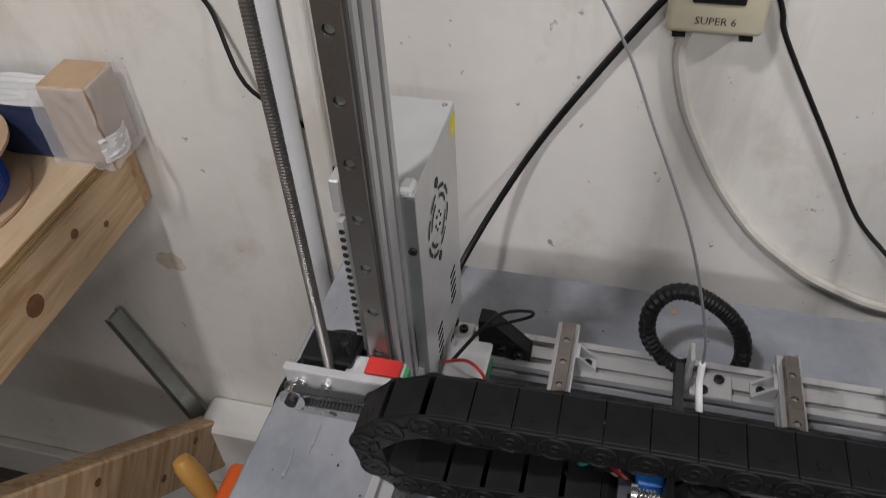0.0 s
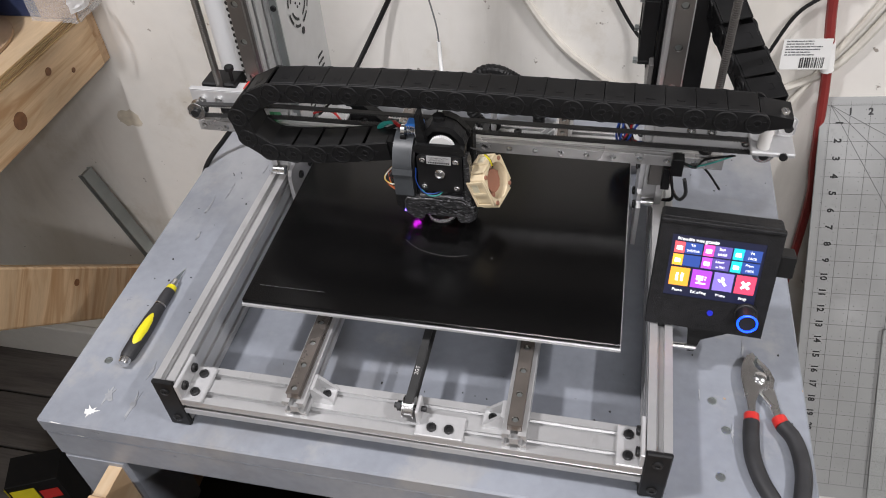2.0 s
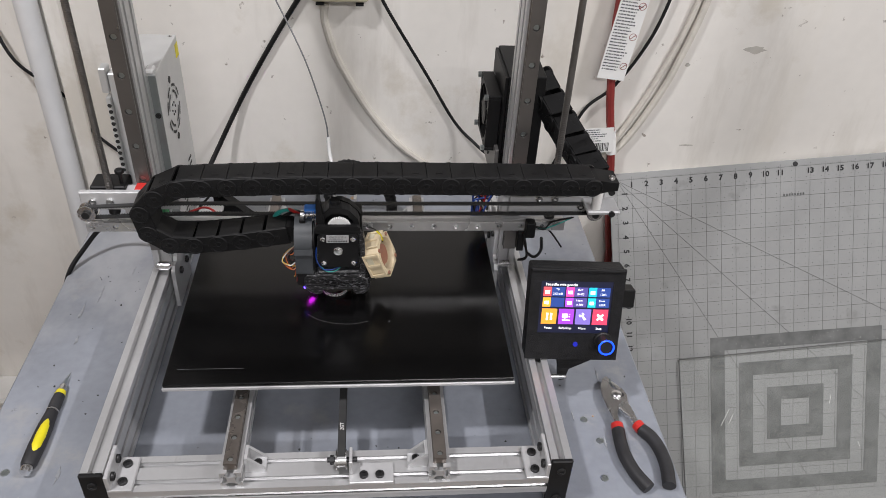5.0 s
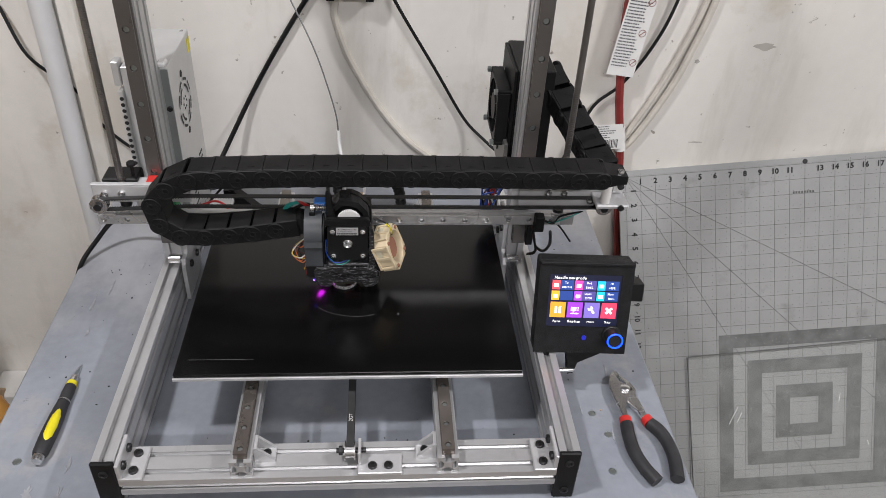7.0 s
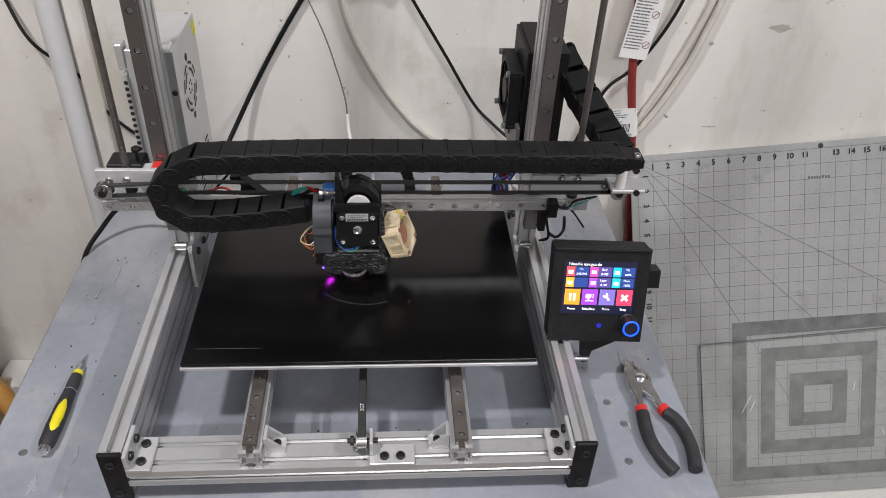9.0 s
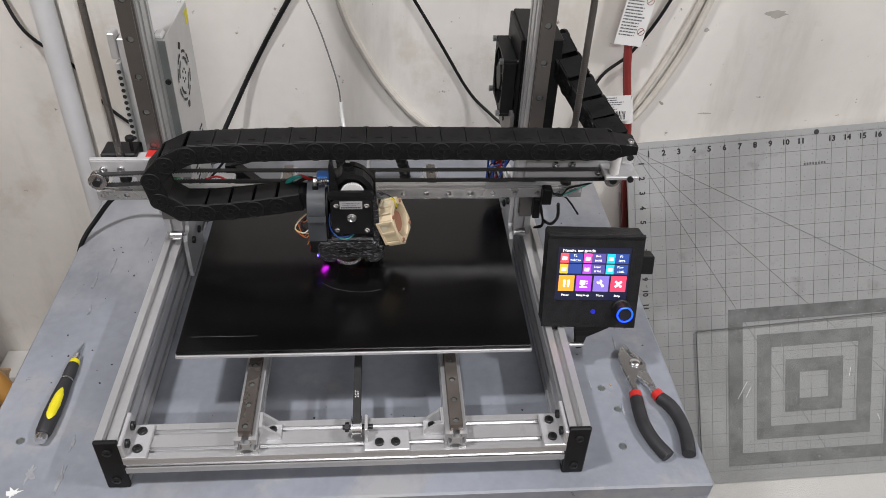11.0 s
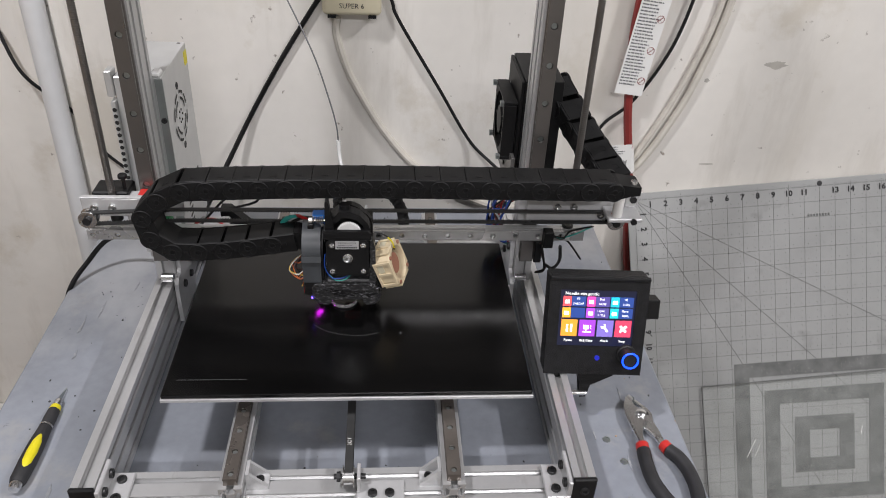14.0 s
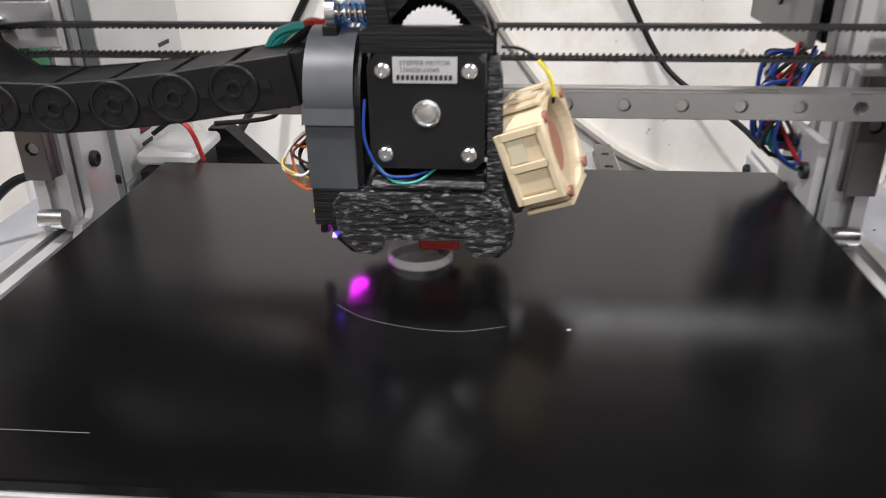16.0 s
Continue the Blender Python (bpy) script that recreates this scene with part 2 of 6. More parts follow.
grime("alu", (0.30, 0.29, 0.28), 30.0, 0.62, 0.10, (1, 0.25, 1), 0.5)


def wood(name, base, dark, ring=14, stretch=(1.2, 9, 9), rough=0.6):
    m = material(name, base, rough, vary=0.14, scale=5, bump=0.3, bump_scale=45, stretch=stretch)
    nt = m.node_tree
    b = nt.nodes["Principled BSDF"]
    src = b.inputs["Base Color"].links[0].from_socket
    tc = next(n for n in nt.nodes if n.type == "TEX_COORD")
    mp = nt.nodes.new("ShaderNodeMapping")
    mp.inputs["Scale"].default_value = stretch
    nt.links.new(tc.outputs["Object"], mp.inputs["Vector"])
    w = nt.nodes.new("ShaderNodeTexNoise")
    w.inputs["Scale"].default_value, w.inputs["Detail"].default_value, w.inputs["Distortion"].default_value = ring, 3, 1.4
    nt.links.new(mp.outputs[0], w.inputs["Vector"])
    r = nt.nodes.new("ShaderNodeValToRGB")
    r.color_ramp.elements[0].position, r.color_ramp.elements[1].position = 0.46, 0.68
    nt.links.new(w.outputs[0], r.inputs[0])
    mx = nt.nodes.new("ShaderNodeMixRGB")
    nt.links.new(r.outputs[0], mx.inputs[0])
    nt.links.new(src, mx.inputs[1])
    mx.inputs[2].default_value = (*dark, 1)
    nt.links.new(mx.outputs[0], b.inputs["Base Color"])
    return m


M["pine"] = wood("pine_stud", (0.58, 0.41, 0.245), (0.42, 0.25, 0.12), stretch=(9, 1.0, 9), ring=5)
M["pine_x"] = wood("pine_stringer", (0.46, 0.31, 0.18), (0.35, 0.205, 0.10), stretch=(1.0, 9, 9), ring=5)
M["ply"] = wood("plywood_face", (0.52, 0.39, 0.25), (0.45, 0.31, 0.18), stretch=(5, 1.2, 5), ring=4)
M["ply_edge"] = wood("plywood_edge_plies", (0.50, 0.34, 0.16), (0.25, 0.14, 0.06), stretch=(0.2, 0.2, 60), ring=6)
M["knot"] = material("dark_knot", (0.17, 0.075, 0.03), 0.6, vary=0.3, scale=90)


# ---------- building helpers ----------
def part(name, bm, mat, parent=None, label="", smooth=False):
    me = bpy.data.meshes.new(name)
    bm.normal_update()
    bm.to_mesh(me)
    bm.free()
    me.materials.append(M[mat] if isinstance(mat, str) else mat)
    if smooth:
        for p in me.polygons:
            p.use_smooth = True
        me.set_sharp_from_angle(angle=radians(38))
    ob = new(name, me)
    if parent:
        ob.parent = parent
    if label:
        ob["label"] = label
    return ob


def thing(name, label, category, at=(0, 0, 0), turn=0, group="", kind=""):
    e = new(name)
    e.empty_display_size = 0.02
    e.matrix_basis = pose(*at, 0, 0, turn)
    return tagged(e, label, category, group, kind)


def solid(name, bm, mat, label, category, kind="", group="", smooth=False):
    return tagged(part(name, bm, mat, smooth=smooth), label, category, group, kind)


def box(bm, x0, y0, z0, x1, y1, z1, bevel=0.0, m=None, seg=1):
    r = bmesh.ops.create_cube(bm, size=1.0, matrix=Matrix.Translation(((x0 + x1) / 2, (y0 + y1) / 2, (z0 + z1) / 2)) @ Matrix.Diagonal((x1 - x0, y1 - y0, z1 - z0, 1)))
    vs = r["verts"]
    if bevel:
        es = list({e for v in vs for e in v.link_edges})
        bv = bmesh.ops.bevel(bm, geom=es, offset=bevel, segments=seg, affect="EDGES", profile=0.5)
        vs = list({v for f in bv["faces"] for v in f.verts} | {v for v in vs if v.is_valid})
    if m:
        bmesh.ops.transform(bm, matrix=m, verts=vs)
    return bm


def B(*a, **k):
    return box(bmesh.new(), *a, **k)


def cyl(bm, p0, p1, r, seg=20, r2=None, caps=True):
    p0, p1 = Vector(p0), Vector(p1)
    d = p1 - p0
    m = Matrix.Translation((p0 + p1) / 2) @ d.to_track_quat("Z", "Y").to_matrix().to_4x4()
    bmesh.ops.create_cone(bm, cap_ends=caps, segments=seg, radius1=r, radius2=r if r2 is None else r2, depth=d.length, matrix=m)
    return bm


def C(*a, **k):
    return cyl(bmesh.new(), *a, **k)


def prism(bm, pts, depth, m=None):
    """A polygon in local x, y, drawn out along z by depth."""
    lo = [bm.verts.new((x, y, 0)) for x, y in pts]
    hi = [bm.verts.new((x, y, depth)) for x, y in pts]
    n = len(pts)
    bm.faces.new(list(reversed(lo)))
    bm.faces.new(hi)
    for i in range(n):
        bm.faces.new((lo[i], lo[(i + 1) % n], hi[(i + 1) % n], hi[i]))
    if m:
        bmesh.ops.transform(bm, matrix=m, verts=lo + hi)
    return bm


def lathe(bm, prof, m=None, seg=28):
    """Rings of (radius, height) turned round z."""
    rings = []
    for r, z in prof:
        rings.append([bm.verts.new((r * math.cos(2 * math.pi * i / seg), r * math.sin(2 * math.pi * i / seg), z)) for i in range(seg)])
    for a, b in zip(rings, rings[1:]):
        for i in range(seg):
            bm.faces.new((a[i], a[(i + 1) % seg], b[(i + 1) % seg], b[i]))
    bm.faces.new(list(reversed(rings[0])))
    bm.faces.new(rings[-1])
    if m:
        bmesh.ops.transform(bm, matrix=m, verts=[v for ring in rings for v in ring])
    return bm


def sweep(bm, pts, r, seg=8, ribs=0.0, pitch=0.004, flat=1.0, smooth_n=8):
    """A tube along a smooth line through pts."""
    P = [Vector(p) for p in pts]
    line = []
    for i in range(len(P) - 1):
        a, b, c, d = P[max(i - 1, 0)], P[i], P[i + 1], P[min(i + 2, len(P) - 1)]
        for k in range(smooth_n):
            t = k / smooth_n
            line.append(0.5 * ((2 * b) + (c - a) * t + (2 * a - 5 * b + 4 * c - d) * t * t + (3 * b - a - 3 * c + d) * t ** 3))
    line.append(P[-1])
    if ribs:
        out, acc = [line[0]], 0.0
        for p, q in zip(line, line[1:]):
            n = max(1, int((q - p).length / (pitch / 2)))
            out += [p.lerp(q, (j + 1) / n) for j in range(n)]
        line = out
    rings, up = [], None
    for i, p in enumerate(line):
        t = (line[min(i + 1, len(line) - 1)] - line[max(i - 1, 0)]).normalized()
        if up is None:
            up = t.orthogonal().normalized()
        up = (up - t * up.dot(t)).normalized()
        s = t.cross(up)
        rr = r + (ribs if i % 2 else 0.0)
        rings.append([bm.verts.new(p + rr * (math.cos(2 * math.pi * k / seg) * up * flat + math.sin(2 * math.pi * k / seg) * s)) for k in range(seg)])
    for a, b in zip(rings, rings[1:]):
        for k in range(seg):
            bm.faces.new((a[k], a[(k + 1) % seg], b[(k + 1) % seg], b[k]))
    bm.faces.new(list(reversed(rings[0])))
    bm.faces.new(rings[-1])
    return bm


def S(*a, **k):
    return sweep(bmesh.new(), *a, **k)


def profile(nx, ny, u=0.02):
    """Outline of a T-slot bar of nx by ny cells of u."""
    o, w, d1, d2 = 0.0031, 0.0055, 0.0018, 0.0062
    cell = [(-o, 0), (-o, d1), (-w, d1), (-w, d1 + 0.0015), (-0.0028, d2), (0.0028, d2), (w, d1 + 0.0015), (w, d1), (o, d1), (o, 0)]
    W, H = nx * u, ny * u
    pts = []
    for n, ang, length in ((nx, 0, W), (ny, 90, H), (nx, 180, W), (ny, 270, H)):
        ca, sa = math.cos(radians(ang)), math.sin(radians(ang))
        half = {0: (-W / 2, -H / 2), 90: (W / 2, -H / 2), 180: (W / 2, H / 2), 270: (-W / 2, H / 2)}[ang]
        pts.append(half)
        for i in range(n):
            c = (i + 0.5) * u
            for a, dpt in cell:
                x, y = c + a, dpt
                pts.append((half[0] + ca * x - sa * y, half[1] + sa * x + ca * y))
    return pts


def extrusion(nx, ny, length, m):
    """T-slot bar along local z."""
    return prism(bmesh.new(), profile(nx, ny), length, m)


ALONG_X = Matrix(((0, 0, 1, 0), (1, 0, 0, 0), (0, 1, 0, 0), (0, 0, 0, 1)))     # local x -> y, y -> z, z -> x
ALONG_Y = Matrix(((-1, 0, 0, 0), (0, 0, 1, 0), (0, 1, 0, 0), (0, 0, 0, 1)))    # local x -> -x, y -> z, z -> y


def holed(bm, cells, w, r, depth, m, hole_seg=14):
    """A strip along local x, w wide in y, its top at z 0, one round hole sunk in the middle of each cell (x0, x1, cx or None)."""
    made = []
    for x0, x1, cx in cells:
        if cx is None:
            vs = [bm.verts.new(c) for c in ((x0, -w / 2, 0), (x1, -w / 2, 0), (x1, w / 2, 0), (x0, w / 2, 0))]
            bm.faces.new(vs)
            made += vs
            continue
        inner, outer, low = [], [], []
        for k in range(hole_seg):
            a = 2 * math.pi * k / hole_seg
            ca, sa = math.cos(a), math.sin(a)
            inner.append(bm.verts.new((cx + r * ca, r * sa, 0)))
            low.append(bm.verts.new((cx + r * ca, r * sa, -depth)))
            sx = ((x1 - cx) if ca > 0 else (cx - x0)) / max(abs(ca), 1e-6)
            s = min(sx, (w / 2) / max(abs(sa), 1e-6))
            outer.append(bm.verts.new((cx + s * ca, s * sa, 0)))
        for k in range(hole_seg):
            j = (k + 1) % hole_seg
            bm.faces.new((inner[k], outer[k], outer[j], inner[j]))
            bm.faces.new((low[k], inner[k], inner[j], low[j]))
        bm.faces.new(low)
        corner = [bm.verts.new((x, y, 0)) for x, y in ((x0, -w / 2), (x1, -w / 2), (x1, w / 2), (x0, w / 2))]
        for c in corner:
            near = sorted(range(hole_seg), key=lambda k: (outer[k].co - c.co).length)[:2]
            q = [outer[near[0]], outer[near[1]], c]
            n = (q[1].co - q[0].co).cross(q[2].co - q[0].co)
            if n.length > 1e-12:
                bm.faces.new(q if n.z > 0 else (q[1], q[0], q[2]))
        made += inner + outer + low + corner
    bmesh.ops.transform(bm, matrix=m, verts=made)


def rail(name, length, w, h, pitch, first, r, m, parent, mat="steel", label="", bolts=True, bolt_mat="bolt"):
    """A profiled linear rail along local x, its base at z 0 and its top at z h."""
    bm = bmesh.new()
    a, g = w / 2, w * 0.07
    sec = [(-a, 0), (a, 0), (a, h * 0.30), (a - g, h * 0.42), (a - g, h * 0.62), (a, h * 0.78), (a, h * 0.95), (a - h * 0.05, h), (-a + h * 0.05, h), (-a, h * 0.95), (-a, h * 0.78), (-a + g, h * 0.62), (-a + g, h * 0.42), (-a, h * 0.30)]
    lo = [bm.verts.new((0, y, z)) for y, z in sec]
    hi = [bm.verts.new((length, y, z)) for y, z in sec]
    for i in range(len(sec)):
        if i == 7:
            continue
        bm.faces.new((lo[i], lo[(i + 1) % len(sec)], hi[(i + 1) % len(sec)], hi[i]))
    bm.faces.new(list(reversed(lo)))
    bm.faces.new(hi)
    cs, x = [], first
    while x < length - r:
        cs.append(x)
        x += pitch
    cells, at = [], 0.0
    for c in cs:
        a0, a1 = max(at, c - w / 2), min(length, c + w / 2)
        if a0 > at:
            cells.append((at, a0, None))
        cells.append((a0, a1, c))
        at = a1
    if at < length:
        cells.append((at, length, None))
    holed(bm, cells, w - h * 0.1, r, h * 0.55, Matrix.Translation((0, 0, h)))
    bmesh.ops.transform(bm, matrix=m, verts=bm.verts)
    ob = part(name, bm, mat, parent, label)
    if bolts:
        for c in cs:
            b = C((c, 0, h * 0.42), (c, 0, h * 0.8), r * 0.82, 12)
            bmesh.ops.transform(b, matrix=m, verts=b.verts)
            part("rail_bolt", b, bolt_mat, ob)
    return ob


def bolt(p, d, r, parent, mat="bolt", h=0.004):
    """A cap screw with a socket, its head standing at p and pointing along d."""
    bm = bmesh.new()
    m = Matrix.Translation(p) @ Vector(d).to_track_quat("Z", "Y").to_matrix().to_4x4()
    lathe(bm, [(r, 0), (r, h * 0.8), (r * 0.86, h), (r * 0.5, h), (r * 0.45, h * 0.45), (0.0002, h * 0.45)], m, 14)
    return part("bolt", bm, mat, parent, smooth=True)


def bars(bm, rows, m):
    for x0, y0, x1, y1 in rows:
        vs = [bm.verts.new((x, y, 0)) for x, y in ((x0, y0), (x1, y0), (x1, y1), (x0, y1))]
        bm.faces.new(vs)
    bmesh.ops.transform(bm, matrix=m, verts=bm.verts)
    return bm


def words(text, size, mat, m, parent, name="lettering", depth=0.0, bold=0.0):
    c = bpy.data.curves.new("text", "FONT")
    c.body, c.size, c.align_x, c.align_y, c.extrude, c.resolution_u, c.offset = text, size, "CENTER", "CENTER", depth, 2, bold
    o = bpy.data.objects.new("text", c)
    me = bpy.data.meshes.new_from_object(o)
    bpy.data.objects.remove(o)
    me.materials.clear()
    me.materials.append(M[mat] if isinstance(mat, str) else mat)
    ob = new(name, me)
    ob.parent = parent
    ob.matrix_basis = m
    return ob

M["film"] = bpy.data.materials.new("clear_stretch_film")
M["film"].use_nodes = True
_b = M["film"].node_tree.nodes["Principled BSDF"]
_b.inputs["Base Color"].default_value = (0.9, 0.9, 0.9, 1)
_b.inputs["Roughness"].default_value = 0.12
_b.inputs["Alpha"].default_value = 0.22
M["film_dense"] = M["film"].copy()
M["film_dense"].node_tree.nodes["Principled BSDF"].inputs["Alpha"].default_value = 0.5

# ---------- the room ----------
WALL, FLOOR, TOP = 0.625, -0.87, 1.72
solid("wall_back", B(-2.6, WALL, FLOOR, 2.6, WALL + 0.1, 0.44), "wall", "dingy white painted workshop wall with scuffs", "wall", "structure")
# Upper wall is out of view; made dark so the glossy bed reflects black.
solid("wall_upper", B(-2.6, WALL, 0.44, 2.6, WALL + 0.1, TOP), "wall_upper", "unseen upper wall darkened to keep the bed reflection dark", "wall", "structure")
# Unseen walls added to close the room; their dim colour limits the fill light.
solid("wall_side", B(-2.7, -3.0, FLOOR, -2.6, WALL + 0.1, TOP), "wall_dim", "unseen side wall with paint dimmed to hold back bounce light", "wall", "structure")
solid("wall_far", B(2.6, -3.0, FLOOR, 2.7, WALL + 0.1, TOP), "wall_dim", "unseen far side wall with paint dimmed to hold back bounce light", "wall", "structure")
solid("wall_behind", B(-2.7, -3.1, FLOOR, 2.7, -3.0, TOP), "wall_dim", "unseen wall facing the bench with paint dimmed to hold back bounce light", "wall", "structure")
# Unseen ceiling, coloured dark to cut fill light and its mirror image in the bed.
solid("ceiling", B(-2.7, -3.1, TOP, 2.7, WALL + 0.1, TOP + 0.1), "ceiling", "unseen ceiling darkened for less fill and darker bed reflections", "ceiling", "structure")
floor = solid("floor", B(-2.6, -3.0, FLOOR - 0.08, 2.6, WALL, FLOOR - 0.018), "floor", "dark worn grey wooden floor boards", "floor", "structure")
plank = bmesh.new()
box(plank, -2.6, 0.003, FLOOR - 0.017, 2.6, 0.137, FLOOR, bevel=0.002)
first_plank = part("plank", plank, "floor", floor)
for i in range(1, 26):
    o = first_plank.copy()
    scene.collection.objects.link(o)
    o.location = (0.0, 0.485 - 0.14 * i, 0.0)
first_plank.location = (0, 0.485, 0)

# low white ledge at the foot of the wall, and the boards on the floor side
solid("wall_ledge", B(-0.50, WALL - 0.07, FLOOR, 0.3, WALL - 0.001, -0.45, bevel=0.006), "wall_low", "white painted ledge at the foot of the wall", "ledge", "structure")
solid("skirting_board", B(-2.5, WALL - 0.022, FLOOR + 0.001, -0.51, WALL - 0.001, FLOOR + 0.11, bevel=0.003), "wall_low", "scuffed white skirting board along the floor", "skirting board", "structure")

# ---------- the bench ----------
BX0, BX1, BY0, BY1 = -0.178, 0.534, -0.036, 0.566
bench = thing("workbench", "grey painted wooden workbench with chipped corner", "workbench", (0.18, 0.26, FLOOR))


def put(ob, parent_at):
    ob.location = Vector(ob.location) - Vector(parent_at)
    return ob


bo = (0.18, 0.26, FLOOR)
bm = B(BX0, BY0, -0.020, BX1, BY1, 0.0, bevel=0.002)
put(part("worktop", bm, "bench", bench), bo)
put(part("front_apron", B(BX0, BY0 + 0.001, -0.062, BX1, BY0 + 0.038, -0.021, bevel=0.002), "bench", bench), bo)
put(part("back_apron", B(BX0, BY1 - 0.04, -0.09, BX1, BY1 - 0.001, -0.021, bevel=0.002), "bench", bench), bo)
put(part("side_apron", B(BX0 + 0.001, BY0 + 0.04, -0.09, BX0 + 0.038, BY1 - 0.042, -0.021), "bench", bench), bo)
put(part("side_apron", B(BX1 - 0.038, BY0 + 0.04, -0.09, BX1 - 0.001, BY1 - 0.042, -0.021), "bench", bench), bo)
for lx in (BX0 + 0.001, BX1 - 0.071):
    for ly in (BY0 + 0.001, BY1 - 0.071):
        put(part("leg", B(lx, ly, FLOOR, lx + 0.07, ly + 0.07, -0.063 if ly < 0.2 else -0.091, bevel=0.003), "bench", bench), bo)


def blot(name, cx, cy, cz, rx, ry, mat, parent, off, n=18, rough=0.3, seed=1, normal="z", thick=0.0006, label=""):
    rnd = random.Random(seed)
    pts = []
    for i in range(n):
        a = 2 * math.pi * i / n
        k = 1 + rough * (rnd.random() - 0.5) * 2
        pts.append((rx * k * math.cos(a), ry * k * math.sin(a)))
    turn = {"z": Matrix.Identity(4), "y": Matrix.Rotation(radians(90), 4, "X")}[normal]
    ob = part(name, prism(bmesh.new(), pts, thick, Matrix.Translation((cx, cy, cz)) @ turn), mat, parent, label)
    return put(ob, off)


blot("paint_chip", BX0 + 0.030, BY0 + 0.0008, -0.010, 0.022, 0.009, "bare", bench, bo, rough=0.25, seed=4, normal="y", label="bare chipped undercoat patch")
blot("paint_chip", BX0 + 0.058, BY0 + 0.038, 0.0, 0.005, 0.010, "worn", bench, bo, rough=0.6, seed=7)
blot("paint_chip", BX0 + 0.050, BY0 + 0.017, 0.0, 0.006, 0.005, "bare", bench, bo, rough=0.6, seed=8)
blot("paint_smear", BX0 + 0.088, BY0 + 0.030, 0.0, 0.003, 0.013, "worn", bench, bo, rough=0.6, seed=9)
for sx, sy in ((-0.142, 0.041), (0.451, 0.090), (0.462, 0.060), (0.455, 0.012), (0.19, 0.54)):
    hole = bmesh.new()
    lathe(hole, [(0.0042, 0), (0.0042, 0.0006), (0.003, 0.0008), (0.0028, 0.0003), (0.0003, 0.0003)], Matrix.Translation((sx, sy, 0)), 14)
    put(part("screw_head", hole, "zinc" if sy < 0.5 else "card", bench), bo)
rnd = random.Random(5)
for i in range(46):
    sx, sy = (rnd.uniform(-0.15, -0.06), rnd.uniform(0.1, 0.36)) if i < 26 else (rnd.uniform(0.02, 0.36), rnd.uniform(0.02, 0.07))
    if i > 38:
        sx, sy = rnd.uniform(0.43, 0.52), rnd.uniform(0.02, 0.3)
    r = rnd.uniform(0.0004, 0.0012)
    blot("speck", sx, sy, 0.0, r, r * rnd.uniform(0.6, 1.4), "hole", bench, bo, n=7, seed=i)

for i in range(34):
    sx, sy = (rnd.uniform(0.06, 0.33), rnd.uniform(0.46, 0.59)) if i < 16 else (rnd.uniform(0.43, 0.55), rnd.uniform(0.02, 0.5))
    r = rnd.uniform(0.0004, 0.0011)
    blot("speck", sx, sy, 0.0, r, r * rnd.uniform(0.6, 1.6), "hole" if i % 3 else "card", bench, bo, n=7, seed=100 + i)
for i in range(9):
    sx, sy = (rnd.uniform(-0.14, -0.07), rnd.uniform(0.02, 0.38)) if i < 5 else (rnd.uniform(0.43, 0.52), rnd.uniform(0.03, 0.2))
    blot("scuff", sx, sy, 0.0, rnd.uniform(0.0006, 0.0014), rnd.uniform(0.006, 0.016), "worn", bench, bo, rough=0.6, seed=140 + i)

# drawer under the bench, pulled open a little
drawer = thing("drawer", "open pine drawer under the grey workbench", "drawer", (0.05, 0.2, -0.25))
do = (0.05, 0.2, -0.25)
put(part("front", B(-0.128, BY0 - 0.052, -0.25, 0.44, BY0 - 0.034, -0.066, bevel=0.0015), "pine_x", drawer, "plywood drawer front"), do)
put(part("side", B(-0.128, BY0 - 0.033, -0.25, -0.113, 0.45, -0.072), "ply", drawer), do)
put(part("side", B(0.425, BY0 - 0.033, -0.25, 0.44, 0.45, -0.072), "ply", drawer), do)
# Bottom and body below are near-black, standing in for the shade under the bench.
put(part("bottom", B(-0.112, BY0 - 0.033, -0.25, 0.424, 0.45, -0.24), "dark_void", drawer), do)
carrier = solid("under_drawer_block", B(-0.10, 0.03, FLOOR, 0.46, 0.47, -0.252), "dark_void", "near-black block for the deep shade below the drawer", "cupboard")

# small carton on the floor
carton = thing("small_carton", "small yellow and black printed carton on the floor", "carton", (-0.30, 0.10, FLOOR))
bm = B(-0.05, -0.035, 0, 0.05, 0.035, 0.16, bevel=0.001)
part("box", bm, "black", carton)
part("yellow_panel", B(-0.0515, -0.036, 0.0, -0.0505, 0.036, 0.155), "yellow", carton)
part("print", B(-0.045, -0.0365, 0.10, 0.0, -0.0355, 0.145), "yellow", carton)
part("print", B(0.005, -0.0365, 0.10, 0.04, -0.0355, 0.13), "red", carton)
carton.matrix_basis = pose(-0.70, 0.235, FLOOR, 0, 0, 24)

# ---------- wall things ----------
pipe = solid("pvc_pipe", S([(-0.262 + 0.02, WALL - 0.017, 1.6), (-0.246, WALL - 0.017, 0.6), (-0.247, WALL - 0.017, 0.1), (-0.252, WALL - 0.017, -0.44)], 0.0155, 20), "pipe", "white plastic pipe running down the wall", "pipe", smooth=True)
solid("wall_batten", B(-0.229, WALL - 0.012, -0.44, -0.205, WALL - 0.0005, 1.6, bevel=0.002), "wall", "thin cream batten beside the pipe on the wall", "batten", "structure")


def cord(name, pts, r, mat, label, category="cable", seg=8, **k):
    return solid(name, S(pts, r, seg, **k), mat, label, category, smooth=True)


Y = WALL - 0.006
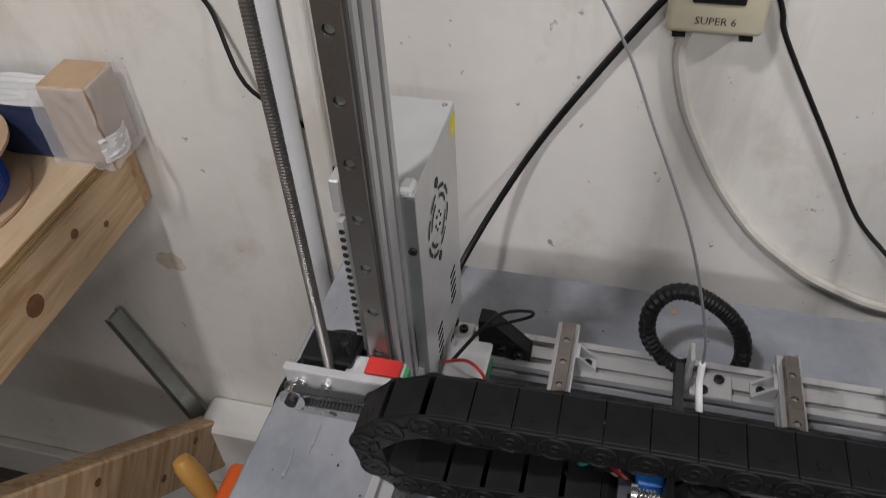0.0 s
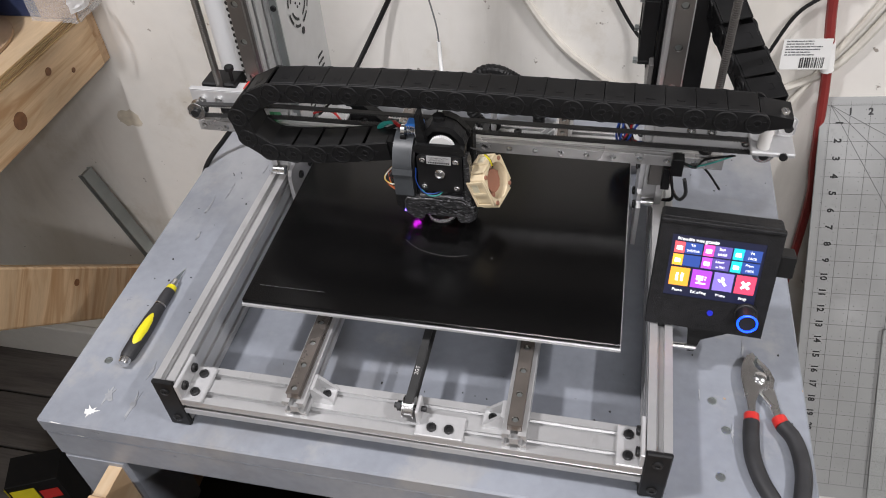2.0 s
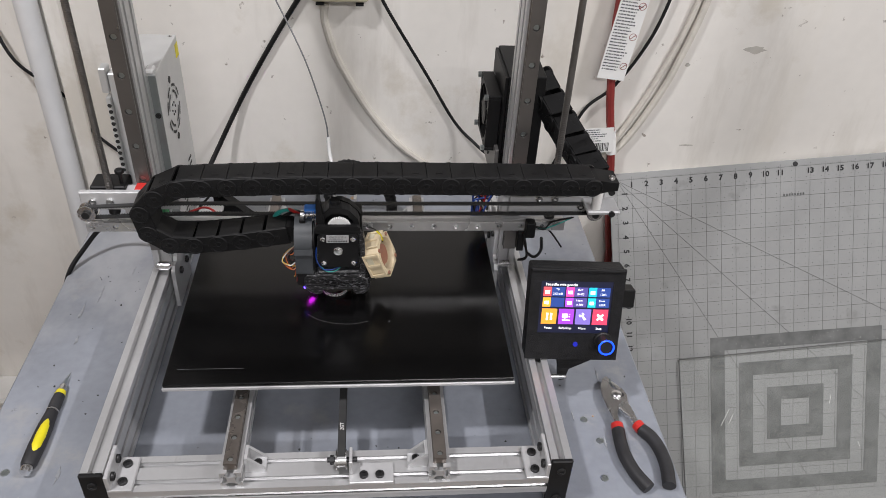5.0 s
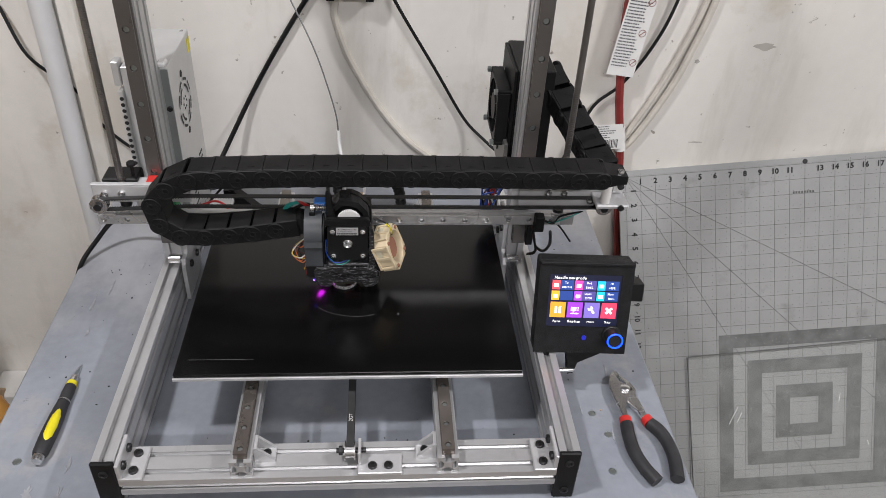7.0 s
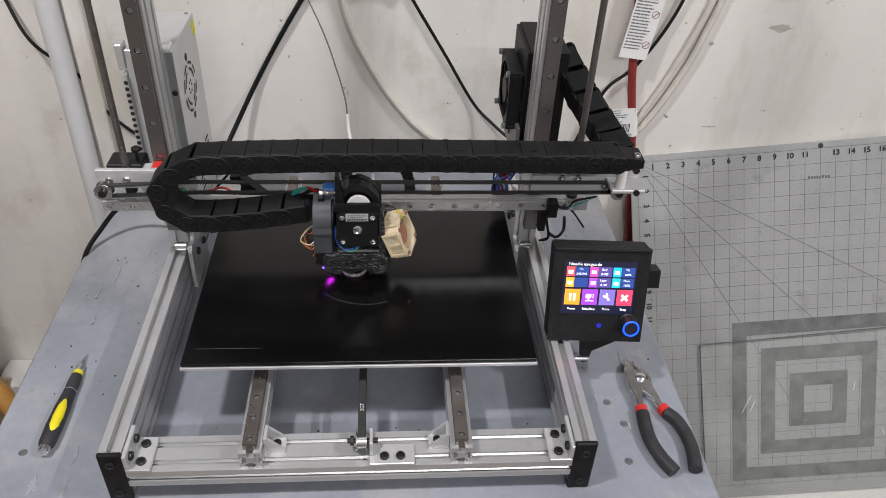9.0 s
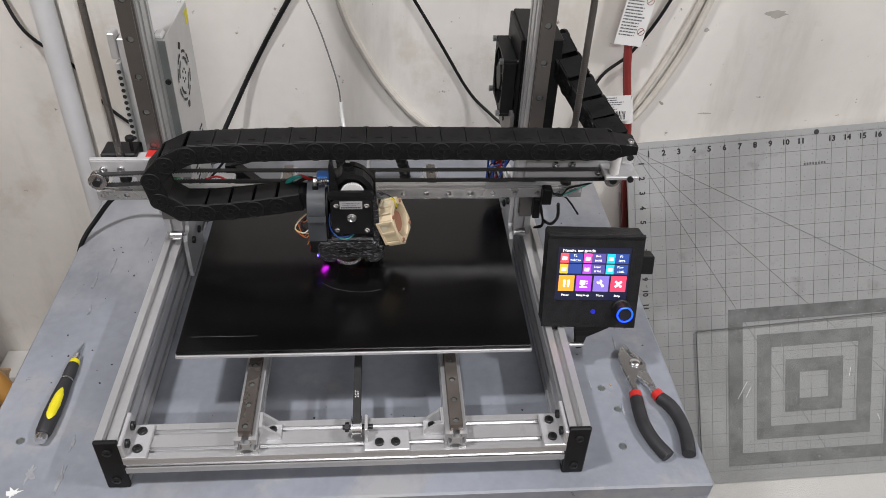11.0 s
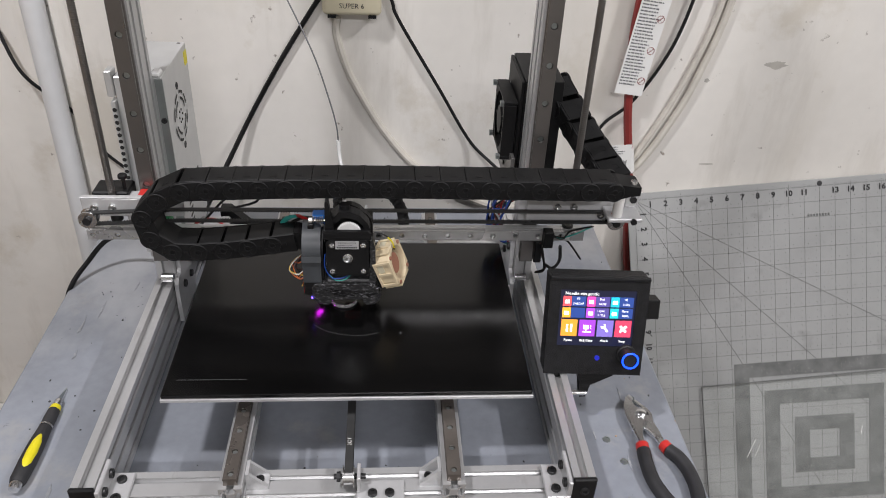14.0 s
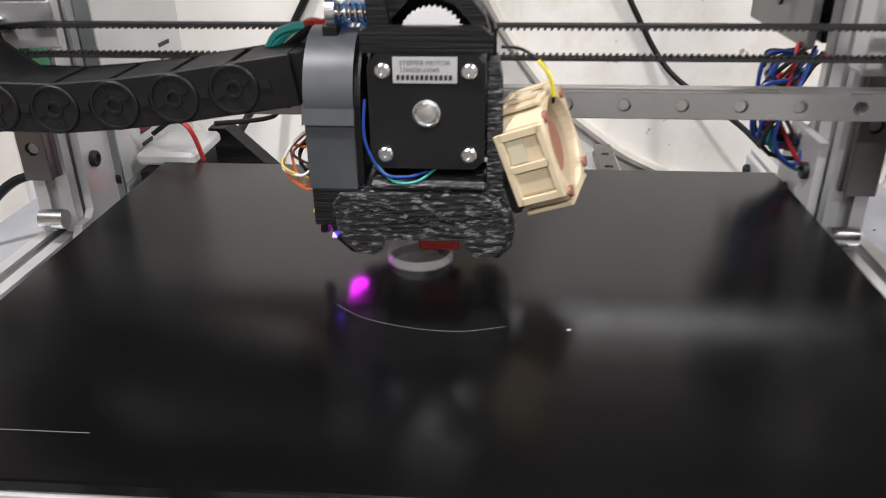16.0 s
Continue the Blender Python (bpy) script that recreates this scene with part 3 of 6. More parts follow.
cord("thin_cable", [(-0.42, Y, 0.42), (-0.345, Y, 0.30), (-0.311, Y, 0.263), (-0.274, WALL - 0.034, 0.193), (-0.231, Y, 0.127), (-0.2, Y, 0.064), (-0.13, Y, 0.0), (-0.06, Y, -0.05)], 0.0024, "black", "thin black cable drooping across the wall behind the pipe")
cord("power_cable", [(0.20, Y, 0.42), (0.165, Y, 0.345), (0.128, Y, 0.295), (0.075, Y, 0.213), (0.028, Y, 0.133), (-0.012, Y - 0.02, 0.06), (-0.04, 0.56, 0.01), (-0.045, 0.52, 0.005), (-0.05, 0.47, 0.005)], 0.0036, "black", "thick black power cable hanging down the wall")
cord("signal_cable", [(0.19, Y, 0.38), (0.228, Y, 0.303), (0.24, Y, 0.272), (0.301, Y, 0.171), (0.349, Y, 0.091), (0.383, Y - 0.02, 0.062), (0.413, Y - 0.05, 0.045), (0.43, 0.52, 0.03)], 0.0024, "black", "black cable hanging from the wall box")
cord("white_cord", [(0.155, Y - 0.005, 0.275), (0.153, Y, 0.25), (0.165, Y, 0.205), (0.18, Y, 0.172), (0.215, Y, 0.11), (0.258, Y, 0.055), (0.30, Y, 0.02), (0.34, Y, -0.005), (0.413, Y, -0.03), (0.50, Y, -0.02), (0.57, Y, 0.01), (0.622, Y, 0.05), (0.668, Y, 0.141), (0.69, Y, 0.21), (0.707, Y, 0.285), (0.71, Y, 0.34), (0.69, Y, 0.42)], 0.0056, "cord_white", "grimy white cord looping along the wall")
cord("white_cord", [(0.70, Y, 0.42), (0.694, Y, 0.285), (0.655, Y, 0.155), (0.605, Y, 0.045), (0.57, Y, -0.03)], 0.0045, "cord_white", "second grimy white cord beside the looping one")
cord("black_cord", [(0.67, Y - 0.004, 0.42), (0.648, Y - 0.004, 0.283), (0.625, Y - 0.004, 0.214), (0.59, Y - 0.004, 0.155), (0.553, Y - 0.004, 0.119), (0.53, Y - 0.004, 0.06), (0.51, Y - 0.004, 0.006), (0.48, Y - 0.02, -0.03)], 0.0026, "black", "black cord crossing behind the red cord")
cord("red_cord", [(0.585, Y - 0.012, 0.45), (0.574, Y - 0.012, 0.281), (0.586, Y - 0.012, 0.149), (0.607, Y - 0.012, 0.039), (0.628, Y - 0.012, -0.10), (0.641, Y - 0.012, -0.181), (0.648, Y - 0.012, -0.4), (0.645, Y - 0.012, -0.8)], 0.0065, "red_cord", "dark red rubber cord hanging by the mat")


def tag(name, w, h, m, lines, label, code=False, rings=False):
    t = thing(name, label, "label")
    t.matrix_basis = m
    part("paper", B(-w / 2, -h / 2, -0.0004, w / 2, h / 2, 0.0), "paper", t)
    rn = random.Random(3)
    rows = []
    for i in range(lines):
        y = h * (0.44 - 0.88 * i / lines)
        if code and i > lines * 0.5:
            break
        full = rn.uniform(0.55, 0.9)
        right = w * (-0.44 + 0.88 * full)
        if rings:
            right = min(right, w * 0.16 if i % 5 in (1, 2, 3) else right)
        row, x = [], -w * 0.44
        while x < right:
            d = min(rn.uniform(0.0018, 0.0058), max(0.0012, right - x))
            row.append((x, y - h * 0.26 / lines, x + d, y + h * 0.10 / lines))
            x += d + 0.0009
        rows.append(row)
    for row in rows:
        part("print_line", bars(bmesh.new(), row, Matrix.Translation((0, 0, 0.0004))), "label_grey", t)
    if code:
        rows, x = [], -w * 0.1
        while x < w * 0.42:
            d = rn.choice((0.0008, 0.0012, 0.0018))
            rows.append((x, -h * 0.44, x + d, -h * 0.10))
            x += d + rn.choice((0.0008, 0.0014))
        part("bar_code", bars(bmesh.new(), rows, Matrix.Translation((0, 0, 0.0004))), "ink", t)
    if rings:
        for i in range(4):
            bm = bmesh.new()
            c = (w * 0.32, h * (0.34 - 0.24 * i))
            pts = []
            for k in range(20):
                a0, a1 = 2 * math.pi * k / 20, 2 * math.pi * (k + 1) / 20
                vs = [bm.verts.new((c[0] + rr * math.cos(a), c[1] + rr * math.sin(a), 0.0005)) for a, rr in ((a0, 0.0048), (a0, 0.0056), (a1, 0.0056), (a1, 0.0048))]
                bm.faces.new(list(reversed(vs)))
            q = 0.0042
            vs = [bm.verts.new((c[0] + a, c[1] + b, 0.0005)) for a, b in ((-q, -q + 0.0008), (-q + 0.0008, -q), (q, q - 0.0008), (q - 0.0008, q))]
            bm.faces.new(vs)
            part("warning_ring", bm, "red_cord", t)
    return t


tag("cord_tag", 0.042, 0.19, pose(0.5895, Y - 0.022, 0.271, 90, 7, 0), 36, "white paper warning tag tied to the red cord", rings=True)
tag("cord_tag", 0.058, 0.044, pose(0.572, Y - 0.022, 0.072, 90, -4, 0), 10, "clear label with bar code on the red cord", code=True)
solid("tape_wrap", C((0.5975, Y - 0.012, 0.085), (0.606, Y - 0.012, 0.045), 0.0085, 20), "paper", "white tape wrapped round the red cord", "tape", smooth=True)

wbox = thing("wall_box", "ivory plastic controller box on the wall", "controller box", (0.176, WALL, 0.316))
part("case", B(-0.040, -0.030, -0.033, 0.040, -0.0005, 0.10, bevel=0.006, seg=3), "cream_box", wbox, smooth=True)
part("recess", B(-0.021, -0.0325, -0.004, 0.021, -0.0295, 0.05, bevel=0.001), "black", wbox)
part("lamp_slot", B(-0.012, -0.0345, 0.004, -0.004, -0.0327, 0.016), "grey_plastic", wbox)
part("lamp_slot", B(0.002, -0.0345, 0.002, 0.012, -0.0327, 0.018), "grey_plastic", wbox)
words("SUPER 6", 0.0095, "ink", pose(0.0, -0.0304, -0.020, 90, 0, 0), wbox)
part("foot", B(-0.033, -0.028, -0.037, -0.022, -0.004, -0.0335), "black", wbox)
part("foot", B(0.022, -0.028, -0.037, 0.033, -0.004, -0.0335), "black", wbox)

for n_, x_, z_, rx_, rz_, s_ in (("wall_scuff", 0.806, 0.216, 0.016, 0.006, 2), ("wall_stain", -0.482, -0.135, 0.022, 0.018, 3), ("wall_scuff", 0.735, 0.05, 0.012, 0.0015, 5), ("wall_scuff", 0.705, 0.19, 0.004, 0.003, 6)):
    rn = random.Random(s_)
    pts = [(rx_ * (1 + 0.5 * (rn.random() - 0.5)) * math.cos(2 * math.pi * i / 16), rz_ * (1 + 0.5 * (rn.random() - 0.5)) * math.sin(2 * math.pi * i / 16)) for i in range(16)]
    solid(n_, prism(bmesh.new(), pts, 0.0003, Matrix.Translation((x_, WALL, z_)) @ Matrix.Rotation(radians(90), 4, "X")), "wall_stain" if n_ == "wall_stain" else "scuff", "brown stain on the white wall" if n_ == "wall_stain" else "grey scuff mark on the white wall", "stain", "structure")

# ---------- cutting mat ----------
IN = 0.0254 * 0.975
mat_m = Matrix(((0.9909, -0.0947, -0.0956, 0.627), (-0.0462, 0.4279, -0.9026, 0.612), (0.1264, 0.8989, 0.4196, -0.011), (0, 0, 0, 1)))
backing = solid("leaning_board", B(-0.006, -0.93, -0.018, 0.90, 0.006, -0.0035, bevel=0.001), "wall_low", "plain white board leaning on the wall behind the mat", "board")
backing.matrix_basis = mat_m
cmat = thing("cutting_mat", "translucent grey cutting mat with inch grid against the wall", "cutting mat")
cmat.matrix_basis = mat_m
part("sheet", B(-0.012, -25 * IN, -0.003, 36.9 * IN, 0.011, 0.0, bevel=0.0008), "mat", cmat)
bm, fine = [], []
for i in range(0, 37):
    fine.append((i * IN - 0.0003, -24 * IN, i * IN + 0.0003, 0))
for j in range(0, 25):
    fine.append((0, -j * IN - 0.0003, 36 * IN, -j * IN + 0.0003))
for row in fine:
    part("grid_line", bars(bmesh.new(), [row], Matrix.Translation((0, 0, 0.0004))), "ink_soft", cmat)
ticks = []
for i in range(0, 36 * 8):
    x = i * IN / 8
    ticks.append((x - 0.0002, 0.0006, x + 0.0002, 0.0022 if i % 8 else 0.005))
for i in range(0, 24 * 8):
    y = -i * IN / 8
    ticks.append((-0.0022 if i % 8 else -0.005, y - 0.0002, -0.0006, y + 0.0002))
tagged(part("ruler_scale", bars(bmesh.new(), ticks, Matrix.Translation((0, 0, 0.0005))), "ink_soft", cmat), kind="stuff")
half = []
for i in range(72):
    for j in range(48):
        x, y = (i + 0.5) * IN / 2, -(j + 0.5) * IN / 2
        if i % 2 or j % 2:
            half.append((x - 0.0005, y - 0.0005, x + 0.0005, y + 0.0005))
tagged(part("dot_pattern", bars(bmesh.new(), half, Matrix.Translation((0, 0, 0.0004))), "ink_soft", cmat), kind="stuff")
for ang in (30, 45, 60):
    ln = min(24 / math.sin(radians(ang)), 36 / math.cos(radians(ang))) * IN
    part("angle_line", bars(bmesh.new(), [(0.0, -0.0004, ln, 0.0004)], Matrix.Translation((0, 0, 0.0006)) @ Matrix.Rotation(radians(-ang), 4, "Z")), "ink_soft", cmat)
for i in range(1, 24):
    if i != 12:
        words(str(i), 0.0125, "ink", pose(i * IN, -0.009, 0.0006), cmat, "numeral", bold=0.0005)
    words(str(i), 0.0125, "ink", pose(0.012, -i * IN + 0.001, 0.0006, 0, 0, -90), cmat, "numeral", bold=0.0005)
part("hang_hole", C((12 * IN, 0.004, 0.0), (12 * IN, 0.004, 0.0008), 0.0042, 16), "ink", cmat)
part("maker_mark", bars(bmesh.new(), [(11.2 * IN + i * 0.0046, -1.85 * IN - 0.003, 11.2 * IN + i * 0.0046 + 0.003, -1.85 * IN + 0.0008) for i in range(8)], Matrix.Translation((0, 0, 0.0006))), "ink_soft", cmat)
cx, cy = 12.15 * IN, -17.65 * IN
for o, i_ in ((6, 5), (4, 3), (2, 1)):
    o, i_ = o * IN, i_ * IN
    rows = [(cx - o, cy + i_, cx + o, cy + o), (cx - o, cy - o, cx + o, cy - i_), (cx - o, cy - i_, cx - i_, cy + i_), (cx + i_, cy - i_, cx + o, cy + i_)]
    part("printed_square", bars(bmesh.new(), rows, Matrix.Translation((0, 0, 0.0008))), "mat_dark", cmat)

M["sheet"] = M["film"].copy()
M["sheet"].node_tree.nodes["Principled BSDF"].inputs["Base Color"].default_value = (0.80, 0.85, 0.80, 1)
M["sheet"].node_tree.nodes["Principled BSDF"].inputs["Alpha"].default_value = 0.05
M["sheet"].node_tree.nodes["Principled BSDF"].inputs["Roughness"].default_value = 0.22
sheet_ = thing("clear_sheet", "clear plastic sheet leaning on the cutting mat", "plastic sheet")
sheet_.matrix_basis = mat_m @ Matrix.Translation((0.097, -0.323, 0.003)) @ Matrix.Rotation(radians(1.5), 4, "Z")
part("pane", B(0.0, -0.50, 0.0, 0.52, 0.0, 0.003, bevel=0.0004), "sheet", sheet_)
part("cut_edge", B(-0.0012, -0.50, 0.0, -0.0002, 0.0, 0.0032), "ink_soft", sheet_, "dull grey cut edge")
part("cut_edge", B(0.0, 0.0002, 0.0, 0.52, 0.0007, 0.0032), "ink_soft", sheet_, "thin cut edge")
for gx, gy, ga, gl in ((0.075, -0.115, 62, 0.035), (0.085, -0.12, 64, 0.02), (0.26, -0.10, 80, 0.016), (0.31, -0.19, -70, 0.012)):
    part("scratch", bars(bmesh.new(), [(-gl / 2, -0.0004, gl / 2, 0.0004)], Matrix.Translation((gx, gy, 0.0036)) @ Matrix.Rotation(radians(ga), 4, "Z")), "paper", sheet_)

# ---------- neighbouring shelf ----------
SX, SZ = -0.468, 0.092
shelf = thing("timber_shelf", "pine framed shelf with plywood top beside the bench", "shelf")
part("front_rail", B(SX - 0.038, -0.9, SZ - 0.107, SX, 0.605, SZ - 0.0185, bevel=0.003), "pine", shelf)
part("plywood_top", B(-1.25, -0.9, SZ - 0.018, SX, 0.585, SZ - 0.0015), "ply", shelf)
for i in range(5):
    part("ply_layer", B(SX + 0.0002, -0.9, SZ - 0.018 + i * 0.0036, SX + 0.0016, 0.585, SZ - 0.018 + i * 0.0036 + 0.0022), "ply_edge", shelf)
part("wall_rail", B(-1.25, 0.587, SZ - 0.107, SX - 0.001, 0.624, SZ - 0.0185, bevel=0.003), "pine_x", shelf)
part("post", B(SX - 0.13, -0.9, FLOOR, SX - 0.04, -0.81, SZ - 0.019), "pine", shelf)
for ky, kz, kr in ((0.4815, 0.047, 0.006), (0.393, 0.022, 0.013), (0.53, 0.02, 0.004)):
    part("knot", C((SX + 0.0003, ky, kz), (SX + 0.0012, ky, kz), kr, 14), "knot", shelf)

carton2 = thing("wrapped_carton", "navy carton with cardboard end in stretch film", "carton", (-0.55, 0.59, SZ))
part("carton_body", B(-0.42, -0.030, 0, -0.061, 0.022, 0.068, bevel=0.002), "navy", carton2)
part("cardboard_end", B(-0.060, -0.034, 0, 0.0, 0.026, 0.100, bevel=0.003), "card", carton2)


def film_sheet(u, v, n, place):
    bm = bmesh.new()
    bmesh.ops.create_grid(bm, x_segments=n, y_segments=n, size=0.5)
    for w in bm.verts:
        w.co = Vector(place(w.co.x * u, w.co.y * v, noise.noise(w.co * 8) * 0.0035 + noise.noise(w.co * 19) * 0.0018))
    bmesh.ops.solidify(bm, geom=bm.faces[:], thickness=0.0005)
    return bm


part("stretch_film", film_sheet(0.066, 0.108, 16, lambda a, b, h: (0.006 + h, a - 0.004, 0.052 + b)), "film", carton2, "crumpled clear stretch film", smooth=True)
part("stretch_film", film_sheet(0.075, 0.106, 16, lambda a, b, h: (-0.032 + a, -0.040 + h, 0.051 + b)), "film", carton2, smooth=True)
part("stretch_film", film_sheet(0.38, 0.062, 22, lambda a, b, h: (-0.245 + a, -0.004 + b, 0.074 + h)), "film_dense", carton2, "cloudy clear stretch film", smooth=True)
part("film_twist", film_sheet(0.05, 0.03, 12, lambda a, b, h: (0.010 + 0.012 * math.cos(a * 60) + h, -0.03 + a, 0.035 + b + h)), "film_dense", carton2, smooth=True)
carton2.matrix_basis = pose(-0.446, 0.588, SZ - 0.001, 0, 0, 2)

spool = thing("filament_spool", "wooden spool of blue filament lying on the shelf", "spool", (-0.606, 0.453, SZ))
part("flange", C((0, 0, 0), (0, 0, 0.004), 0.1024, 40), "card", spool)
prof = [(0.03, 0.0045)] + [(0.080 + (0.0012 if i % 2 else 0), 0.0045 + i * 0.0024) for i in range(23)] + [(0.03, 0.06)]
part("winding", lathe(bmesh.new(), prof, None, 40), "blue_fil", spool, "blue filament winding", smooth=True)
part("flange", C((0, 0, 0.0605), (0, 0, 0.0645), 0.1024, 40), "card", spool)
for a in range(9):
    ca, sa = 0.078 * math.cos(a * 0.698), 0.078 * math.sin(a * 0.698)
    part("flange_hole", C((ca, sa, 0.0646), (ca, sa, 0.065), 0.005, 14), "hole", spool)

# diagonal brace under the shelf
br_ = bmesh.new()
box(br_, SX - 0.042, -0.045, -0.40, SX - 0.004, 0.045, 0.36, bevel=0.003)
brace = part("brace", br_, "pine", shelf)
brace.matrix_basis = Matrix.Translation((0, 0.345, -0.285)) @ Matrix.Rotation(radians(45), 4, "X")
for kz, ky in ((0.02, 0.02), (-0.14, -0.015), (-0.22, 0.025)):
    part("knot", C((SX - 0.0042, ky, kz), (SX - 0.0032, ky, kz), 0.006, 12), "knot", brace)

clampbar = thing("bar_clamp", "zinc plated steel bar leaning against the wall", "clamp bar")
c0, c1 = Vector((-0.601, 0.600, -0.245)), Vector((-0.475, 0.590, -0.60))
cm = Matrix.Translation((c0 + c1) / 2) @ (c0 - c1).to_track_quat("Z", "Y").to_matrix().to_4x4()
clampbar.matrix_basis = cm
L_ = (c1 - c0).length / 2
part("bar", B(-0.0135, -0.004, -L_ - 0.05, 0.0135, 0.004, L_, bevel=0.001), "zinc", clampbar)
part("edge_strip", B(-0.0138, -0.0085, -L_ - 0.05, -0.0115, -0.0042, L_, bevel=0.0005), "zinc", clampbar)
part("edge_strip", B(0.0115, -0.0085, -L_ - 0.05, 0.0138, -0.0042, L_, bevel=0.0005), "zinc", clampbar)
part("slot", B(-0.002, -0.0046, -0.10, 0.003, -0.0041, -0.065), "hole", clampbar)

handle = thing("hand_clamp", "orange hand clamp with varnished wooden handle", "clamp", (-0.41, 0.42, -0.30))
h0, h1 = Vector((-0.412, 0.422, -0.300)), Vector((-0.372, 0.405, -0.375))
hm = Matrix.Translation(h0 - Vector((-0.41, 0.42, -0.30))) @ (h1 - h0).to_track_quat("Z", "Y").to_matrix().to_4x4()
part("grip", lathe(bmesh.new(), [(0.004, 0), (0.012, 0.003), (0.0155, 0.014), (0.0165, 0.035), (0.0155, 0.065), (0.012, 0.085), (0.007, 0.088)], hm, 24), "handle_wood", handle, "varnished wooden handle", True)
part("spindle", C(h1 - Vector((-0.41, 0.42, -0.30)), h1 + (h1 - h0) * 1.2 - Vector((-0.41, 0.42, -0.30)), 0.006, 14), "zinc", handle)
part("jaw", B(0.055, -0.03, -0.09, 0.085, 0.03, -0.03, bevel=0.006), "orange", handle, "orange painted jaw")

# ---------- the printer: base frame ----------
FT = 0.064
frame_ = thing("printer_frame", "aluminium T-slot printer frame standing on the bench", "printer frame", (0.18, 0.2, 0.0))
fo = (0.18, 0.2, 0.0)


def fp(name, bm, mat, label="", smooth=False, parent=None):
    ob = part(name, bm, mat, parent or frame_, label, smooth)
    if not parent:
        put(ob, fo)
    return ob


XL, XR = -0.0325, 0.3965
for bx in (XL, XR):
    fp("side_beam", extrusion(1, 3, 0.462, Matrix.Translation((bx, -0.012, FT - 0.030)) @ ALONG_Y), "alu")
    cap = fp("end_cap", B(bx - 0.0105, -0.017, 0.0, bx + 0.0105, -0.0125, FT + 0.0015, bevel=0.0012), "black", "black plastic end cap")
    for bz in (0.012, 0.052):
        bolt((bx, -0.017, bz), (0, -1, 0), 0.0042, cap, h=0.0018).location = (0, 0, 0)
    fp("foot", B(bx - 0.0095, 0.02, 0.0, bx + 0.0095, 0.05, 0.0035), "rubber")
    fp("foot", B(bx - 0.0095, 0.40, 0.0, bx + 0.0095, 0.43, 0.0035), "rubber")
fp("front_beam", extrusion(2, 1, XR - XL - 0.0205, Matrix.Translation((XL + 0.01025, 0.004, 0.030)) @ ALONG_X), "alu")
fp("rear_beam", extrusion(2, 1, XR - XL - 0.0205, Matrix.Translation((XL + 0.01025, 0.425, 0.030)) @ ALONG_X), "alu")
RX = (0.089, 0.281)
for rx in RX:
    fp("rail_beam", extrusion(1, 1, 0.462, Matrix.Translation((rx, -0.014, 0.0502)) @ ALONG_Y), "alu")
    m = Matrix.Translation((rx, -0.010, 0.0603)) @ Matrix.Rotation(radians(90), 4, "Z")
    put(rail("bed_rail", 0.452, 0.012, 0.008, 0.025, 0.006, 0.0029, m, frame_, label="oily brown steel linear rail", mat="rail_brown", bolt_mat="zinc"), fo)


def corner_plate(x, y, sx, z, rear=False):
    """Flat plate on the beam with two bolts, and an upright plate on the side beam."""
    pl = fp("corner_plate", B(min(x, x + sx * 0.022), y - 0.019, z, max(x, x + sx * 0.022), y + 0.019, z + 0.004, bevel=0.0008), "alu_plate")
    fp("corner_plate", B(min(x, x + sx * 0.004), y - 0.019, z + 0.0042, max(x, x + sx * 0.004), y + 0.019, z + 0.022, bevel=0.0008), "alu_plate")
    for dy in (-0.010, 0.010):
        bolt((x + sx * 0.0125, y + dy, z + 0.004), (0, 0, 1), 0.0043, pl, h=0.003)
        bolt((x + sx * 0.004, y + dy, z + 0.013), (sx, 0, 0), 0.0043, pl, h=0.003)


corner_plate(XL + 0.0105, 0.002, 1, 0.0402)
corner_plate(XR - 0.0105, 0.002, -1, 0.0402)
corner_plate(XL + 0.0105, 0.425, 1, 0.0402)
corner_plate(XR - 0.0105, 0.425, -1, 0.0402)
mid = fp("belt_plate", B(0.196, -0.017, 0.0402, 0.238, 0.006, 0.0446, bevel=0.0008), "alu_plate")
for bx in (0.210, 0.225):
    bolt((bx, -0.009, 0.0446), (0, 0, 1), 0.0042, mid, h=0.003)
mid = fp("belt_plate", B(0.200, 0.402, 0.0402, 0.236, 0.428, 0.0446, bevel=0.0008), "alu_plate")
for bx, by in ((0.211, 0.408), (0.225, 0.422)):
    bolt((bx, by, 0.0446), (0, 0, 1), 0.0046, mid, h=0.003)
fp("belt_plate", B(0.1945, 0.405, 0.0402, 0.1985, 0.425, 0.086, bevel=0.0008), "alu_plate")


def gusset(x, y, z, sx, sy, parent_name="gusset"):
    """A cast corner bracket with two webs."""
    bm = bmesh.new()
    w = 0.017
    box(bm, min(x, x + sx * 0.019), y, z, max(x, x + sx * 0.019), y + w, z + 0.003)
    box(bm, min(x, x + sx * 0.003), y, z + 0.0031, max(x, x + sx * 0.003), y + w, z + 0.019)
    for yy in (y, y + w - 0.003):
        pts = [(0.0031, 0.0031), (0.0185, 0.0031), (0.0031, 0.0185)]
        vs = [(x + sx * a, yy, z + b) for a, b in pts] + [(x + sx * a, yy + 0.003, z + b) for a, b in pts]
        v = [bm.verts.new(c) for c in vs]
        for f in ((0, 1, 2), (5, 4, 3), (0, 3, 4, 1), (1, 4, 5, 2), (2, 5, 3, 0)):
            bm.faces.new([v[i] for i in f])
    bmesh.ops.recalc_face_normals(bm, faces=bm.faces)
    g = fp("gusset", bm, "alu_plate")
    bolt((x + sx * 0.011, y + w / 2, z + 0.003), (0, 0, 1), 0.0038, g, h=0.0025)


gusset(RX[0] + 0.0102, 0.002, 0.0402, 1, 1)
gusset(RX[1] - 0.0102, 0.002, 0.0402, -1, 1)
gusset(RX[0] + 0.0102, 0.410, 0.0402, 1, 1)
